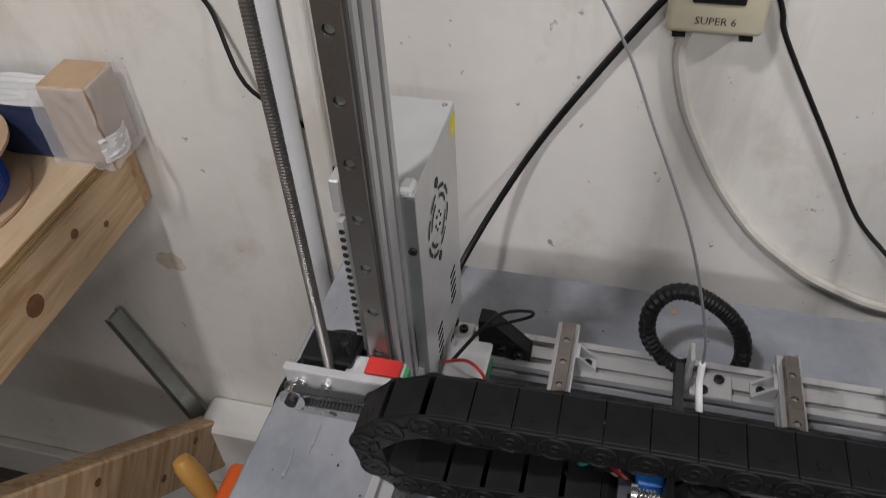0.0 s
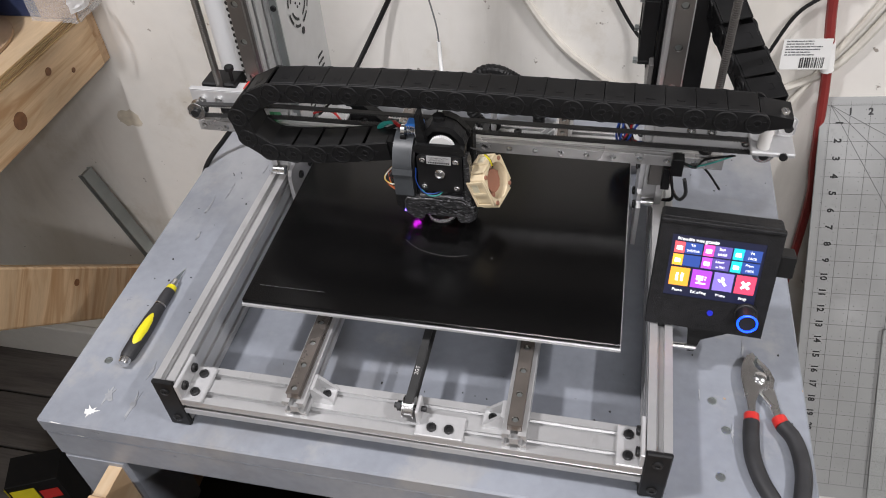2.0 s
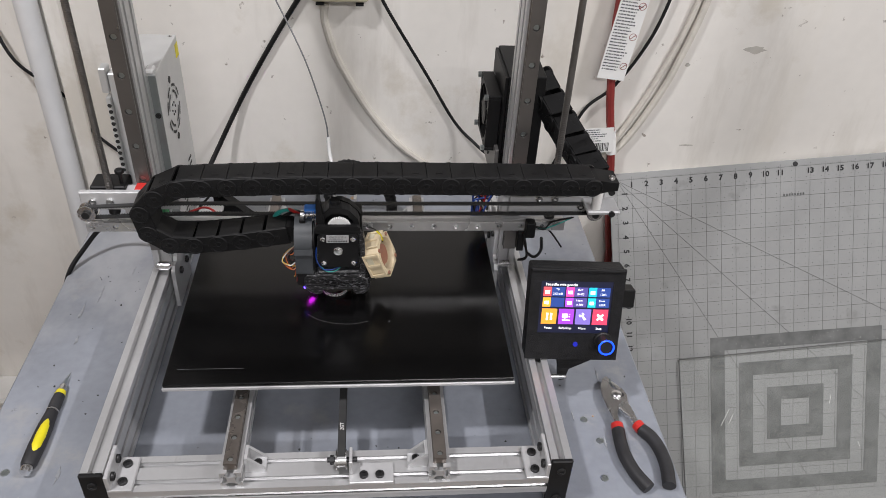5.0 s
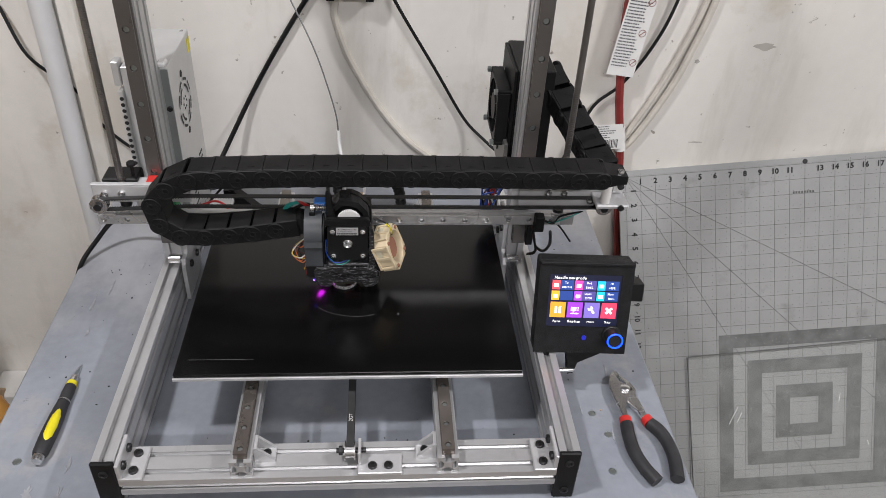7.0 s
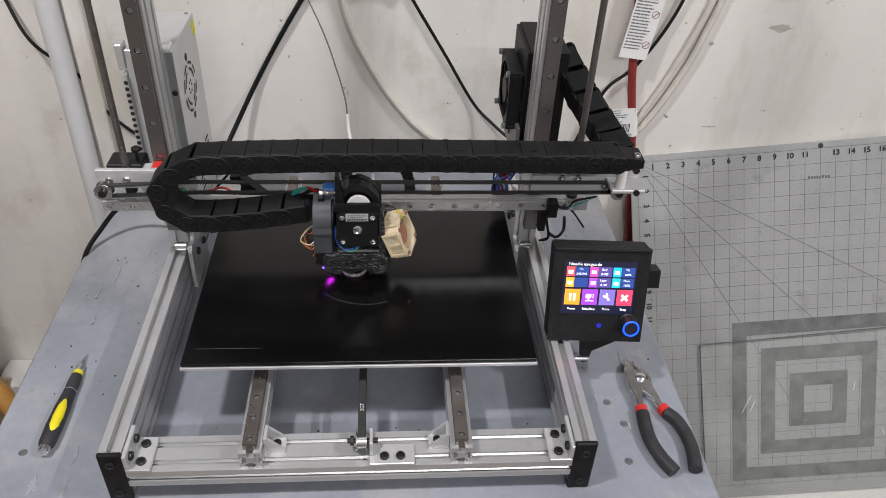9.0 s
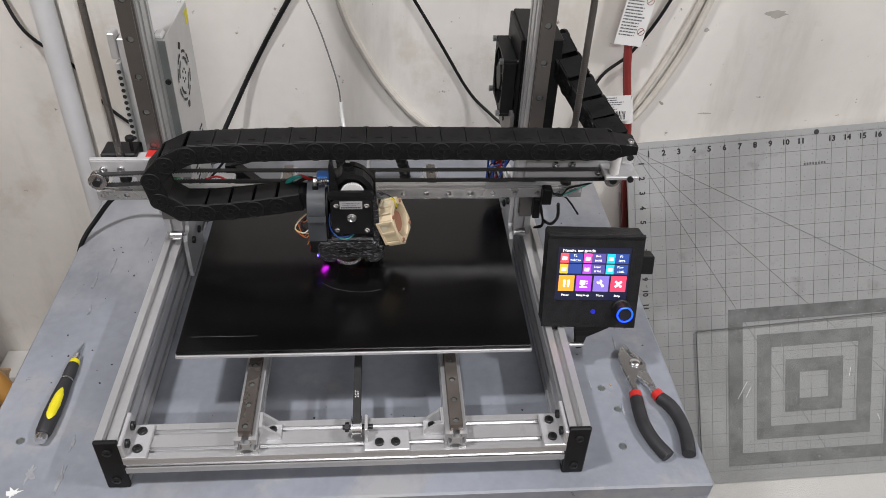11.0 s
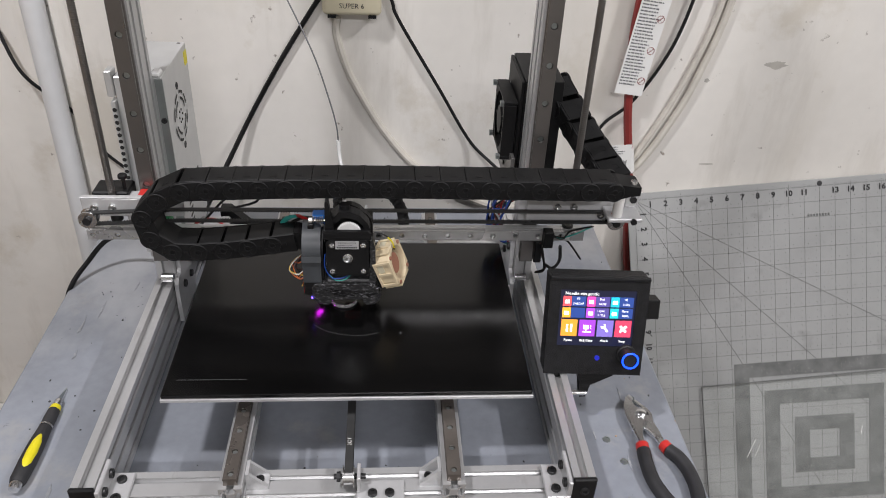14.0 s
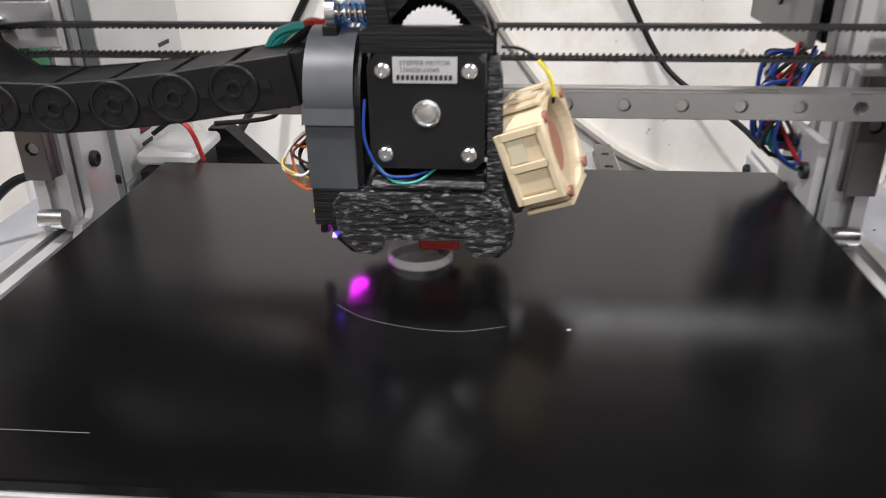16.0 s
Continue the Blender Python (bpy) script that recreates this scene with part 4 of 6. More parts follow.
gusset(RX[1] - 0.0102, 0.410, 0.0402, -1, 1)

# drive belt of the bed with its idler
bbelt = thing("bed_belt", "black toothed belt running under the bed", "belt", (0.189, 0.2, 0.06))
put(part("belt", B(0.1855, 0.0, 0.0615, 0.1925, 0.42, 0.063), "belt", bbelt), (0.189, 0.2, 0.06))
put(part("belt", B(0.1855, 0.0, 0.0470, 0.1925, 0.42, 0.0485), "belt", bbelt), (0.189, 0.2, 0.06))
put(words("2GT", 0.0052, "white", Matrix.Translation((0.189, 0.035, 0.0633)) @ Matrix.Rotation(radians(90), 4, "Z"), bbelt), (0.189, 0.2, 0.06))
idl = thing("belt_idler", "steel belt idler on a bracket", "pulley", (0.189, 0.002, 0.055))
io = (0.189, 0.002, 0.055)
put(part("wheel", lathe(bmesh.new(), [(0.003, -0.005), (0.0095, -0.005), (0.0095, -0.0042), (0.0072, -0.004), (0.0072, 0.004), (0.0095, 0.0042), (0.0095, 0.005), (0.003, 0.005)], Matrix.Translation((0.189, 0.002, 0.0548)) @ Matrix.Rotation(radians(90), 4, "Y"), 24), "chrome", idl, smooth=True), io)
put(part("axle", C((0.176, 0.002, 0.0548), (0.204, 0.002, 0.0548), 0.0025, 12), "bolt", idl), io)
put(part("bracket", B(0.1965, -0.008, 0.0449, 0.1995, 0.010, 0.063, bevel=0.0006), "alu_plate", idl), io)
put(part("nut", C((0.1785, 0.002, 0.0548), (0.182, 0.002, 0.0548), 0.0045, 6), "bolt", idl), io)

# ---------- the bed ----------
bed = thing("heated_bed", "glossy black glass print bed on an aluminium plate", "print bed", (0.1875, 0.205, 0.0695))
eo = (0.1875, 0.205, 0.0695)
BY_0, BY_1 = 0.066, 0.322
put(part("glass", B(0.0175, BY_0, 0.0885, 0.3595, BY_1, 0.0930, bevel=0.0006), "bed", bed), eo)
put(part("plate", B(0.0165, BY_0 - 0.001, 0.0845, 0.3605, BY_1 + 0.001, 0.0883, bevel=0.0004), "alu_plate", bed, "aluminium bed plate"), eo)
put(part("carriage", B(0.06, 0.13, 0.0740, 0.31, 0.30, 0.0775, bevel=0.001), "maroon", bed), eo)
for cx_ in (0.05, 0.325):
    for cy_ in (0.085, 0.305):
        put(part("levelling_screw", C((cx_, cy_, 0.070), (cx_, cy_, 0.0844), 0.003, 10), "chrome", bed), eo)
for rx in RX:
    for cy_ in (0.135, 0.26):
        put(part("slide_block", B(rx - 0.0135, cy_, 0.0625, rx + 0.0135, cy_ + 0.04, 0.0738, bevel=0.001), "maroon", bed), eo)
put(part("scratch", B(0.028, BY_0 + 0.020, 0.0931, 0.092, BY_0 + 0.0203, 0.0932), "filament", bed), eo)
stray = solid("filament_string", S([(HXX, 0.165 + yy, 0.0934) for HXX, yy in ((0.150, 0.0), (0.160, -0.008), (0.172, -0.013), (0.186, -0.016), (0.200, -0.016), (0.214, -0.012))], 0.00010, 5), "filament", "thin stray filament string on the black bed", "filament")
solid("plastic_crumb", B(0.236, 0.152, 0.0931, 0.2372, 0.1526, 0.0935), "paper", "small white plastic crumb on the bed", "crumb")

# ---------- uprights ----------
UP0, UP1 = 0.286, 0.326
UX = ((XL, -0.030), (XR - 0.012, 0.3845))
for ux, zx in UX:
    fp("upright", extrusion(1, 2, 0.70, Matrix.Translation((zx - 0.0005, (UP0 + UP1) / 2, FT + 0.0002))), "alu")
    m = Matrix.Translation((zx, UP0 - 0.0002, 0.098)) @ Matrix(((0, -1, 0, 0), (0, 0, -1, 0), (1, 0, 0, 0), (0, 0, 0, 1)))
    put(rail("upright_rail", 0.66, 0.015, 0.010, 0.04, (0.355 - 0.098) % 0.04 if zx < 0 else (0.333 - 0.098) % 0.04, 0.0036, m, frame_, label="dark steel linear rail", bolt_mat="zinc"), fo)
    sx = 1 if zx < 0 else -1
    xi = zx - 0.0005 + sx * 0.0103
    pts = [(0.276, 0.012), (0.346, 0.012), (0.346, 0.090), (0.338, 0.118), (0.296, 0.118), (0.296, 0.074), (0.292, 0.070), (0.282, 0.070), (0.277, 0.064), (0.276, 0.050)]
    bm = prism(bmesh.new(), pts, 0.0045, Matrix.Translation((xi if sx > 0 else xi - 0.0045, 0, 0)) @ Matrix(((0, 0, 1, 0), (1, 0, 0, 0), (0, 1, 0, 0), (0, 0, 0, 1))))
    bpl = fp("brace_plate", bm, "alu_plate")
    for yy, zz in ((0.306, 0.100), (0.330, 0.080), (0.300, 0.050), (0.330, 0.044)):
        bolt((xi + sx * 0.0045, yy, zz), (sx, 0, 0), 0.0046, bpl, h=0.003)
    fp("thumb_nut", C((zx - sx * 0.001, 0.272, 0.078), (zx + sx * 0.012, 0.272, 0.078), 0.0052, 18), "chrome", smooth=True)

# lead screws with nuts
for lx, zlow in ((-0.062, 0.165), (0.4235, 0.150)):
    ls = thing("lead_screw", "threaded steel lead screw standing beside the upright", "lead screw", (lx, 0.262, 0.2))
    bm = bmesh.new()
    prof, z = [], zlow
    while z < 0.76:
        prof += [(0.0037, z), (0.0037, z + 0.0008), (0.0029, z + 0.0012), (0.0029, z + 0.0018)]
        z += 0.0021
    lathe(bm, prof, Matrix.Translation((lx, 0.262, 0)), 12)
    put(part("thread", bm, "screw", ls), (lx, 0.262, 0.2))
    put(part("collar", lathe(bmesh.new(), [(0.0040, zlow - 0.004), (0.0062, zlow - 0.004), (0.0062, zlow + 0.006), (0.0040, zlow + 0.006)], Matrix.Translation((lx, 0.262, 0)), 18), "bolt", ls, "dark nut collar"), (lx, 0.262, 0.2))
nutb = thing("nut_block", "black plastic lead screw nut block with thumb screw", "nut block", (-0.066, 0.256, 0.2))
no = (-0.066, 0.256, 0.2)
put(part("block", B(-0.083, 0.262, 0.180, -0.046, 0.290, 0.1935, bevel=0.0015), "black", nutb), no)
put(part("block_step", B(-0.086, 0.2635, 0.1738, -0.044, 0.288, 0.1798, bevel=0.0008), "black", nutb), no)
put(part("thumb_screw", lathe(bmesh.new(), [(0.0020, 0), (0.0020, 0.0125), (0.0048, 0.013), (0.0048, 0.016), (0.004, 0.017)], Matrix.Translation((-0.051, 0.270, 0.1935)), 18), "black", nutb, smooth=True), no)
nutb2 = thing("nut_block", "black plastic nut block behind the gantry plate", "nut block", (0.42, 0.27, 0.19))
put(part("block", B(0.405, 0.258, 0.190, 0.452, 0.282, 0.2035, bevel=0.0015), "black", nutb2), (0.42, 0.27, 0.19))

# ---------- gantry ----------
gan = thing("gantry", "aluminium gantry beam with steel rail and belt plates", "gantry", (0.18, 0.26, 0.15))
go = (0.18, 0.26, 0.15)


def gp(name, bm, mat, label="", smooth=False):
    return put(part(name, bm, mat, gan, label, smooth), go)


gp("backing_bar", B(-0.090, 0.2585, 0.1427, 0.44, 0.2645, 0.1543, bevel=0.0006), "alu")
m = Matrix.Translation((-0.092, 0.2583, 0.1485)) @ Matrix(((1, 0, 0, 0), (0, 0, -1, 0), (0, 1, 0, 0), (0, 0, 0, 1)))
put(rail("gantry_rail", 0.532, 0.012, 0.008, 0.025, 0.006, 0.0030, m, gan, label="bright steel linear rail", mat="steel_bright", bolt_mat="chrome"), go)
pl = gp("idler_plate", B(-0.091, 0.2505, 0.1715, 0.012, 0.2545, 0.1925, bevel=0.0008), "alu_plate")
gp("top_strip", B(-0.0912, 0.2503, 0.1926, 0.010, 0.2562, 0.1936, bevel=0.0003), "alu_plate", "bright cut edge strip")
for bx in (-0.078, -0.060, -0.012):
    bolt((bx, 0.2505, 0.182), (0, -1, 0), 0.0042, pl, "chrome", h=0.003)
for sx_, x_ in ((-1, -0.084), (1, 0.470)):
    gp("pulley", lathe(bmesh.new(), [(0.0025, 0), (0.0095, 0), (0.0095, 0.0012), (0.0068, 0.0016), (0.0068, 0.0085), (0.0095, 0.009), (0.0095, 0.010), (0.0025, 0.010)], Matrix.Translation((x_, 0.2500, 0.1725)) @ Matrix.Rotation(radians(90), 4, "X"), 26), "chrome", smooth=True)
    gp("pulley_bolt", C((x_, 0.2398, 0.1725), (x_, 0.2365, 0.1725), 0.0042, 14), "bolt")
for z_ in (0.1655, 0.1790):
    bm = bmesh.new()
    box(bm, -0.084, 0.2420, z_ - 0.0007, 0.470, 0.2475, z_ + 0.0007)
    x = -0.078
    while x < 0.465:
        zz = z_ - 0.0017 if z_ > 0.17 else z_ + 0.0008
        box(bm, x, 0.2421, zz, x + 0.0010, 0.2474, zz + 0.0009)
        x += 0.0028
    bmesh.ops.bisect_plane(bm, geom=bm.verts[:] + bm.edges[:] + bm.faces[:], plane_co=(0.010, 0, 0), plane_no=(1, 0, 0))
    for v in bm.verts:
        v.co.z += 0.0046 * min(1.0, max(0.0, (v.co.x + 0.084) / 0.094))
    gp("belt", bm, "belt", "black toothed drive belt")
rp = gp("motor_plate", B(0.373, 0.2515, 0.164, 0.474, 0.2555, 0.196, bevel=0.0008), "alu_plate")
for bx in (0.406, 0.424, 0.455):
    bolt((bx, 0.2515, 0.186 if bx < 0.45 else 0.176), (0, -1, 0), 0.0042, rp, "chrome", h=0.003)
gp("red_spacer", B(0.371, 0.258, 0.1962, 0.400, 0.274, 0.1995, bevel=0.0005), "red", "red printed spacer")
gp("red_spacer", B(-0.036, 0.2600, 0.1888, -0.012, 0.2740, 0.1915, bevel=0.0005), "red", "red printed spacer")
gp("green_strip", B(-0.012, 0.258, 0.15, -0.007, 0.272, 0.1875), "green", "green plastic strip")
gp("carriage_block", B(-0.050, 0.2590, 0.160, -0.010, 0.2755, 0.1885, bevel=0.001), "alu_plate")
gp("carriage_block", B(0.3655, 0.2590, 0.160, 0.4035, 0.2755, 0.1960, bevel=0.001), "alu_plate")
gp("end_bracket", B(0.455, 0.222, 0.183, 0.492, 0.2510, 0.1875, bevel=0.001), "alu_plate", "bright aluminium end bracket")
gp("end_bracket", B(0.476, 0.2465, 0.1877, 0.4925, 0.2505, 0.208, bevel=0.003), "alu_plate")
gp("standoff", C((0.4655, 0.230, 0.1877), (0.4655, 0.230, 0.2150), 0.0055, 20), "white", smooth=True)
gp("bracket_bolt", C((0.486, 0.2464, 0.198), (0.486, 0.2440, 0.198), 0.0038, 14), "bolt")
gp("bracket_bolt", C((0.482, 0.2218, 0.1853), (0.482, 0.2192, 0.1853), 0.0034, 14), "bolt")
gp("limit_switch", B(0.3935, 0.238, 0.1405, 0.404, 0.2499, 0.160, bevel=0.0006), "black", "black limit switch")
gp("limit_switch", B(0.388, 0.252, 0.112, 0.396, 0.264, 0.1380, bevel=0.0006), "black")

# ---------- cable chains ----------
PITCH, CW, CR = 0.0255, 0.032, 0.0104


def link_bmesh():
    bm = bmesh.new()
    H2 = 0.0102
    for y0, y1, sgn in ((0.0, 0.0022, -1), (CW - 0.0022, CW, 1)):
        box(bm, -0.0006, y0, -H2, PITCH - 0.0010, y1, H2, bevel=0.0005)
        yo = y0 if sgn < 0 else y1
        m = Matrix.Translation((0, yo, 0)) @ Matrix.Rotation(radians(90 if sgn < 0 else -90), 4, "X")
        lathe(bm, [(0.0100, -0.0021), (0.0100, 0.0009), (0.0095, 0.0014), (0.0086, 0.0014), (0.0084, 0.0007), (0.0036, 0.0007), (0.0034, 0.0013), (0.0024, 0.0013), (0.0022, 0.0002), (0.0002, 0.0002)], m, 24)
        for a in (20, 110, 200, 290):
            ca, sa = math.cos(radians(a)), math.sin(radians(a))
            box(bm, -0.0016, -0.0004, -0.0004, 0.0016, 0.0004, 0.0004, m=Matrix.Translation((0.0060 * ca, yo + sgn * 0.0010, 0.0060 * sa)) @ Matrix.Rotation(-radians(a), 4, "Y"))
        box(bm, PITCH * 0.42, yo - 0.0010 if sgn < 0 else yo, -0.0016, PITCH * 0.58, yo if sgn < 0 else yo + 0.0010, 0.0016)
    box(bm, -0.0004, 0.0023, -0.0104, PITCH - 0.0012, CW - 0.0023, -0.0086, bevel=0.0004)
    box(bm, 0.0020, 0.0023, 0.0084, PITCH - 0.0020, CW - 0.0023, 0.0100, bevel=0.0003)
    for x in (0.008, 0.014):
        box(bm, x, 0.009, -0.0107, x + 0.0009, 0.014, -0.0103)
    box(bm, 0.008, 0.0087, -0.0107, 0.0149, 0.0093, -0.0103)
    return bm


def chain(name, joints, side, label, flip=1):
    th = thing(name, label, "cable chain", tuple(joints[0]))
    first = None
    for a, b in zip(joints, joints[1:]):
        a, b = Vector(a), Vector(b)
        x = (b - a).normalized()
        y = (Vector(side) - x * x.dot(Vector(side))).normalized()
        z = x.cross(y)
        m = Matrix((x, y, z)).transposed().to_4x4()
        m.translation = a - Vector(joints[0])
        if first is None:
            first = part("chain_link", link_bmesh(), "black", th)
            o = first
        else:
            o = first.copy()
            scene.collection.objects.link(o)
        o.matrix_basis = m
    return th


CY = 0.2155
low = [(0.1305, 0.1615), (0.105, 0.1575), (0.080, 0.1535), (0.0548, 0.1505), (0.0293, 0.1485), (0.0040, 0.1490), (-0.0160, 0.1640), (-0.0205, 0.1885), (-0.0030, 0.2075), (0.0205, 0.2190)]
top = [(0.0205 + PITCH * i, 0.2190 + 0.0046 * math.sin(min(1.0, i / 7) * 1.57) + (0.0005 if i < 9 else 0.0005 - (i - 9) * 0.00022)) for i in range(1, 18)]
pts = [(x, CY, z) for x, z in low + top]
NEAR = Vector((0.214, -0.47, 0.637))
pts = [tuple(NEAR + (Vector(p) - NEAR) * 0.982) for p in pts]
ch = chain("cable_chain", list(reversed(pts)), (0, 1, 0), "black plastic cable chain looping over the gantry")
e0 = Vector(pts[-1])
tip = prism(bmesh.new(), [(0, -0.0085), (0.018, -0.004), (0.026, -0.003), (0.026, 0.006), (0.004, 0.0092), (0, 0.0092)], CW - 0.006, Matrix.Translation((e0.x - e0.x, 0, 0)) @ Matrix(((1, 0, 0, 0), (0, 0, 1, 0.003), (0, 1, 0, 0), (0, 0, 0, 1))))
o = part("end_mount", tip, "black", ch)
o.location = (0.002, 0, -0.002)
o = bolt((0.021, 0.010, 0.0045), (0, 0, 1), 0.0038, ch, "chrome")
o = part("end_mount", prism(bmesh.new(), [(0, -0.0095), (0.030, -0.0105), (0.030, -0.0085), (0.026, 0.000), (0.004, 0.0095), (0, 0.0095)], CW - 0.006, Matrix(((1, 0, 0, 0), (0, 0, 1, 0.003), (0, 1, 0, 0), (0, 0, 0, 1)))), "black", ch)
o.location = Vector(pts[0]) - e0 + Vector((-0.003, 0, 0))

way = [(0.420, 0.371, 0.282), (0.430, 0.348, 0.265), (0.440, 0.324, 0.249), (0.449, 0.299, 0.236), (0.457, 0.274, 0.226), (0.463, 0.2505, 0.219)]
way = [Vector(w) + Vector((0.006 + 0.002 * i, 0, 0)) for i, w in enumerate(way)]
chain("cable_chain", way, (-0.82, -0.5, -0.1), "black plastic cable chain running up behind the upright")

# ---------- electronics box with fan ----------
eb = thing("electronics_box", "black electronics box with cooling fan behind the upright", "electronics box", (0.395, 0.38, 0.064))
ebo = (0.395, 0.38, 0.064)
put(part("case", B(0.3735, 0.332, 0.160, 0.4165, 0.425, 0.2955, bevel=0.001), "black", eb), ebo)
put(part("panel", B(0.3695, 0.334, 0.172, 0.3733, 0.423, 0.2935, bevel=0.0006), "black", eb), ebo)
put(part("lower_bracket", B(0.3645, 0.3265, 0.158, 0.3690, 0.428, 0.205, bevel=0.0006), "box_steel", eb, "grey steel mounting plate"), ebo)
put(part("plate_screw", C((0.3645, 0.375, 0.176), (0.3630, 0.375, 0.176), 0.003, 12), "bolt", eb), ebo)
fan = bmesh.new()
FC = Vector((0.3610, 0.376, 0.232))
sq = 0.0355
for (a0, a1, b0, b1) in ((-sq, sq, sq - 0.004, sq), (-sq, sq, -sq, -sq + 0.004), (-sq, -sq + 0.004, -sq + 0.004, sq - 0.004), (sq - 0.004, sq, -sq + 0.004, sq - 0.004)):
    box(fan, FC.x - 0.0075, FC.y + a0, FC.z + b0, FC.x + 0.0075, FC.y + a1, FC.z + b1, bevel=0.0008)
put(part("fan_frame", fan, "black", eb), ebo)
ring = bmesh.new()
segs = 36
for xo in (-0.0073, 0.006):
    lathe_pts = []
    vs = []
    for k in range(segs):
        a = 2 * math.pi * k / segs
        r_in = 0.0325
        s = min(0.0318 / max(abs(math.cos(a)), 1e-6), 0.0318 / max(abs(math.sin(a)), 1e-6))
        vs.append((ring.verts.new((FC.x + xo, FC.y + r_in * math.cos(a), FC.z + r_in * math.sin(a))), ring.verts.new((FC.x + xo, FC.y + max(s, r_in + 0.0005) * math.cos(a), FC.z + max(s, r_in + 0.0005) * math.sin(a)))))
    for k in range(segs):
        j = (k + 1) % segs
        ring.faces.new((vs[k][0], vs[k][1], vs[j][1], vs[j][0]))
put(part("fan_ring", ring, "black", eb), ebo)
put(part("hub", C((FC.x - 0.007, FC.y, FC.z), (FC.x + 0.009, FC.y, FC.z), 0.016, 28), "black", eb, "black fan hub", smooth=True), ebo)
for k in range(7):
    bl = B(-0.004, 0.0165, -0.0055, 0.004, 0.031, -0.0045)
    bmesh.ops.transform(bl, matrix=Matrix.Translation(FC) @ Matrix.Rotation(2 * math.pi * k / 7, 4, "X") @ Matrix.Rotation(0.6, 4, "Y"), verts=bl.verts)
    put(part("blade", bl, "black", eb), ebo)
for dy in (-0.0325, 0.0325):
    for dz in (-0.0325, 0.0325):
        put(part("fan_screw", C((FC.x - 0.0115, FC.y + dy, FC.z + dz), (FC.x + 0.0085, FC.y + dy, FC.z + dz), 0.0022, 10), "chrome", eb), ebo)
        put(part("fan_nut", C((FC.x - 0.0120, FC.y + dy, FC.z + dz), (FC.x - 0.0080, FC.y + dy, FC.z + dz), 0.0038, 6), "zinc", eb), ebo)

# ---------- power supply ----------
psu = thing("power_supply", "galvanised steel power supply bolted behind the upright", "power supply", (-0.04, 0.387, 0.064))
po = (-0.04, 0.387, 0.064)
put(part("case", B(-0.062, 0.3285, 0.075, -0.0125, 0.443, 0.2935, bevel=0.0008), "psu", psu), po)
put(part("side_bar", B(-0.0195, 0.3265, 0.066, -0.0115, 0.3283, 0.292), "zinc", psu), po)
put(part("bracket", B(-0.060, 0.335, 0.064, -0.014, 0.44, 0.0748), "alu_plate", psu), po)
bolt((-0.0155, 0.3265, 0.246), (0, -1, 0), 0.0032, psu, "bolt", h=0.002).location = Vector((0, 0, 0)) - Vector(po)
gc = Vector((-0.0120, 0.381, 0.228))


def arc_slot(r, a0, a1, w=0.0032):
    bm = bmesh.new()
    n = 8
    vs = []
    for k in range(n + 1):
        a = radians(a0 + (a1 - a0) * k / n)
        vs.append([bm.verts.new((gc.x, gc.y + q * math.cos(a), gc.z + q * math.sin(a))) for q in (r - w / 2, r + w / 2)])
    for a, b in zip(vs, vs[1:]):
        bm.faces.new((a[0], a[1], b[1], b[0]))
    return bm


for r_, spans in ((0.0275, ((8, 40), (50, 82), (98, 130), (140, 172), (188, 220), (230, 262), (278, 310), (320, 352))), (0.020, ((10, 75), (105, 165), (195, 255), (285, 345)))):
    for a0, a1 in spans:
        put(part("vent_slot", arc_slot(r_, a0, a1), "hole", psu), po)
for a in range(0, 360, 60):
    put(part("vent_hole", C((gc.x - 0.0006, gc.y + 0.007 * math.cos(radians(a)), gc.z + 0.007 * math.sin(radians(a))), (gc.x + 0.0001, gc.y + 0.007 * math.cos(radians(a)), gc.z + 0.007 * math.sin(radians(a))), 0.0015, 8), "hole", psu), po)
for yy, zz in ((0.381, 0.264), (0.381, 0.192)):
    put(part("vent_hole", C((-0.0128, yy, zz), (-0.0119, yy, zz), 0.0042, 14), "hole", psu), po)
for k in range(5):
    put(part("vent_slot", B(-0.0124, 0.406, 0.109 + k * 0.008, -0.0119, 0.422, 0.1115 + k * 0.008), "hole", psu), po)
    put(part("vent_slot", B(-0.0124, 0.360, 0.089 + k * 0.008, -0.0119, 0.374, 0.0915 + k * 0.008), "hole", psu), po)
put(part("warning_label", B(-0.0124, 0.428, 0.270, -0.0119, 0.4405, 0.286), "yellow", psu, "yellow warning sticker"), po)
put(part("top_tab", B(-0.0225, 0.3265, 0.2936, -0.013, 0.341, 0.300, bevel=0.002), "clear", psu), po)
for sx_, sy_ in ((-0.018, 0.436), (-0.05, 0.40), (-0.052, 0.35)):
    bolt((sx_, sy_, 0.2935), (0, 0, 1), 0.0024, psu, "chrome", h=0.001).location = Vector((0, 0, 0)) - Vector(po)
put(part("terminal_strip", B(-0.0665, 0.322, 0.10, -0.0622, 0.336, 0.268), "psu", psu), po)
for k in range(22):
    put(part("terminal_hole", C((-0.064, 0.3216, 0.106 + k * 0.0073), (-0.064, 0.3222, 0.106 + k * 0.0073), 0.0023, 10), "hole", psu), po)
put(part("terminal_cover", B(-0.070, 0.326, 0.272, -0.0622, 0.342, 0.300, bevel=0.001), "psu", psu), po)

# ---------- print head ----------
HX, HY, HZ = 0.1835, 0.190, 0.1622
head = thing("print_head", "black printed extruder head with stepper motor on the rail", "print head", (HX, HY, HZ))


def hp(name, bm, mat, label="", smooth=False, parent=None):
    return part(name, bm, mat, parent or head, label, smooth)


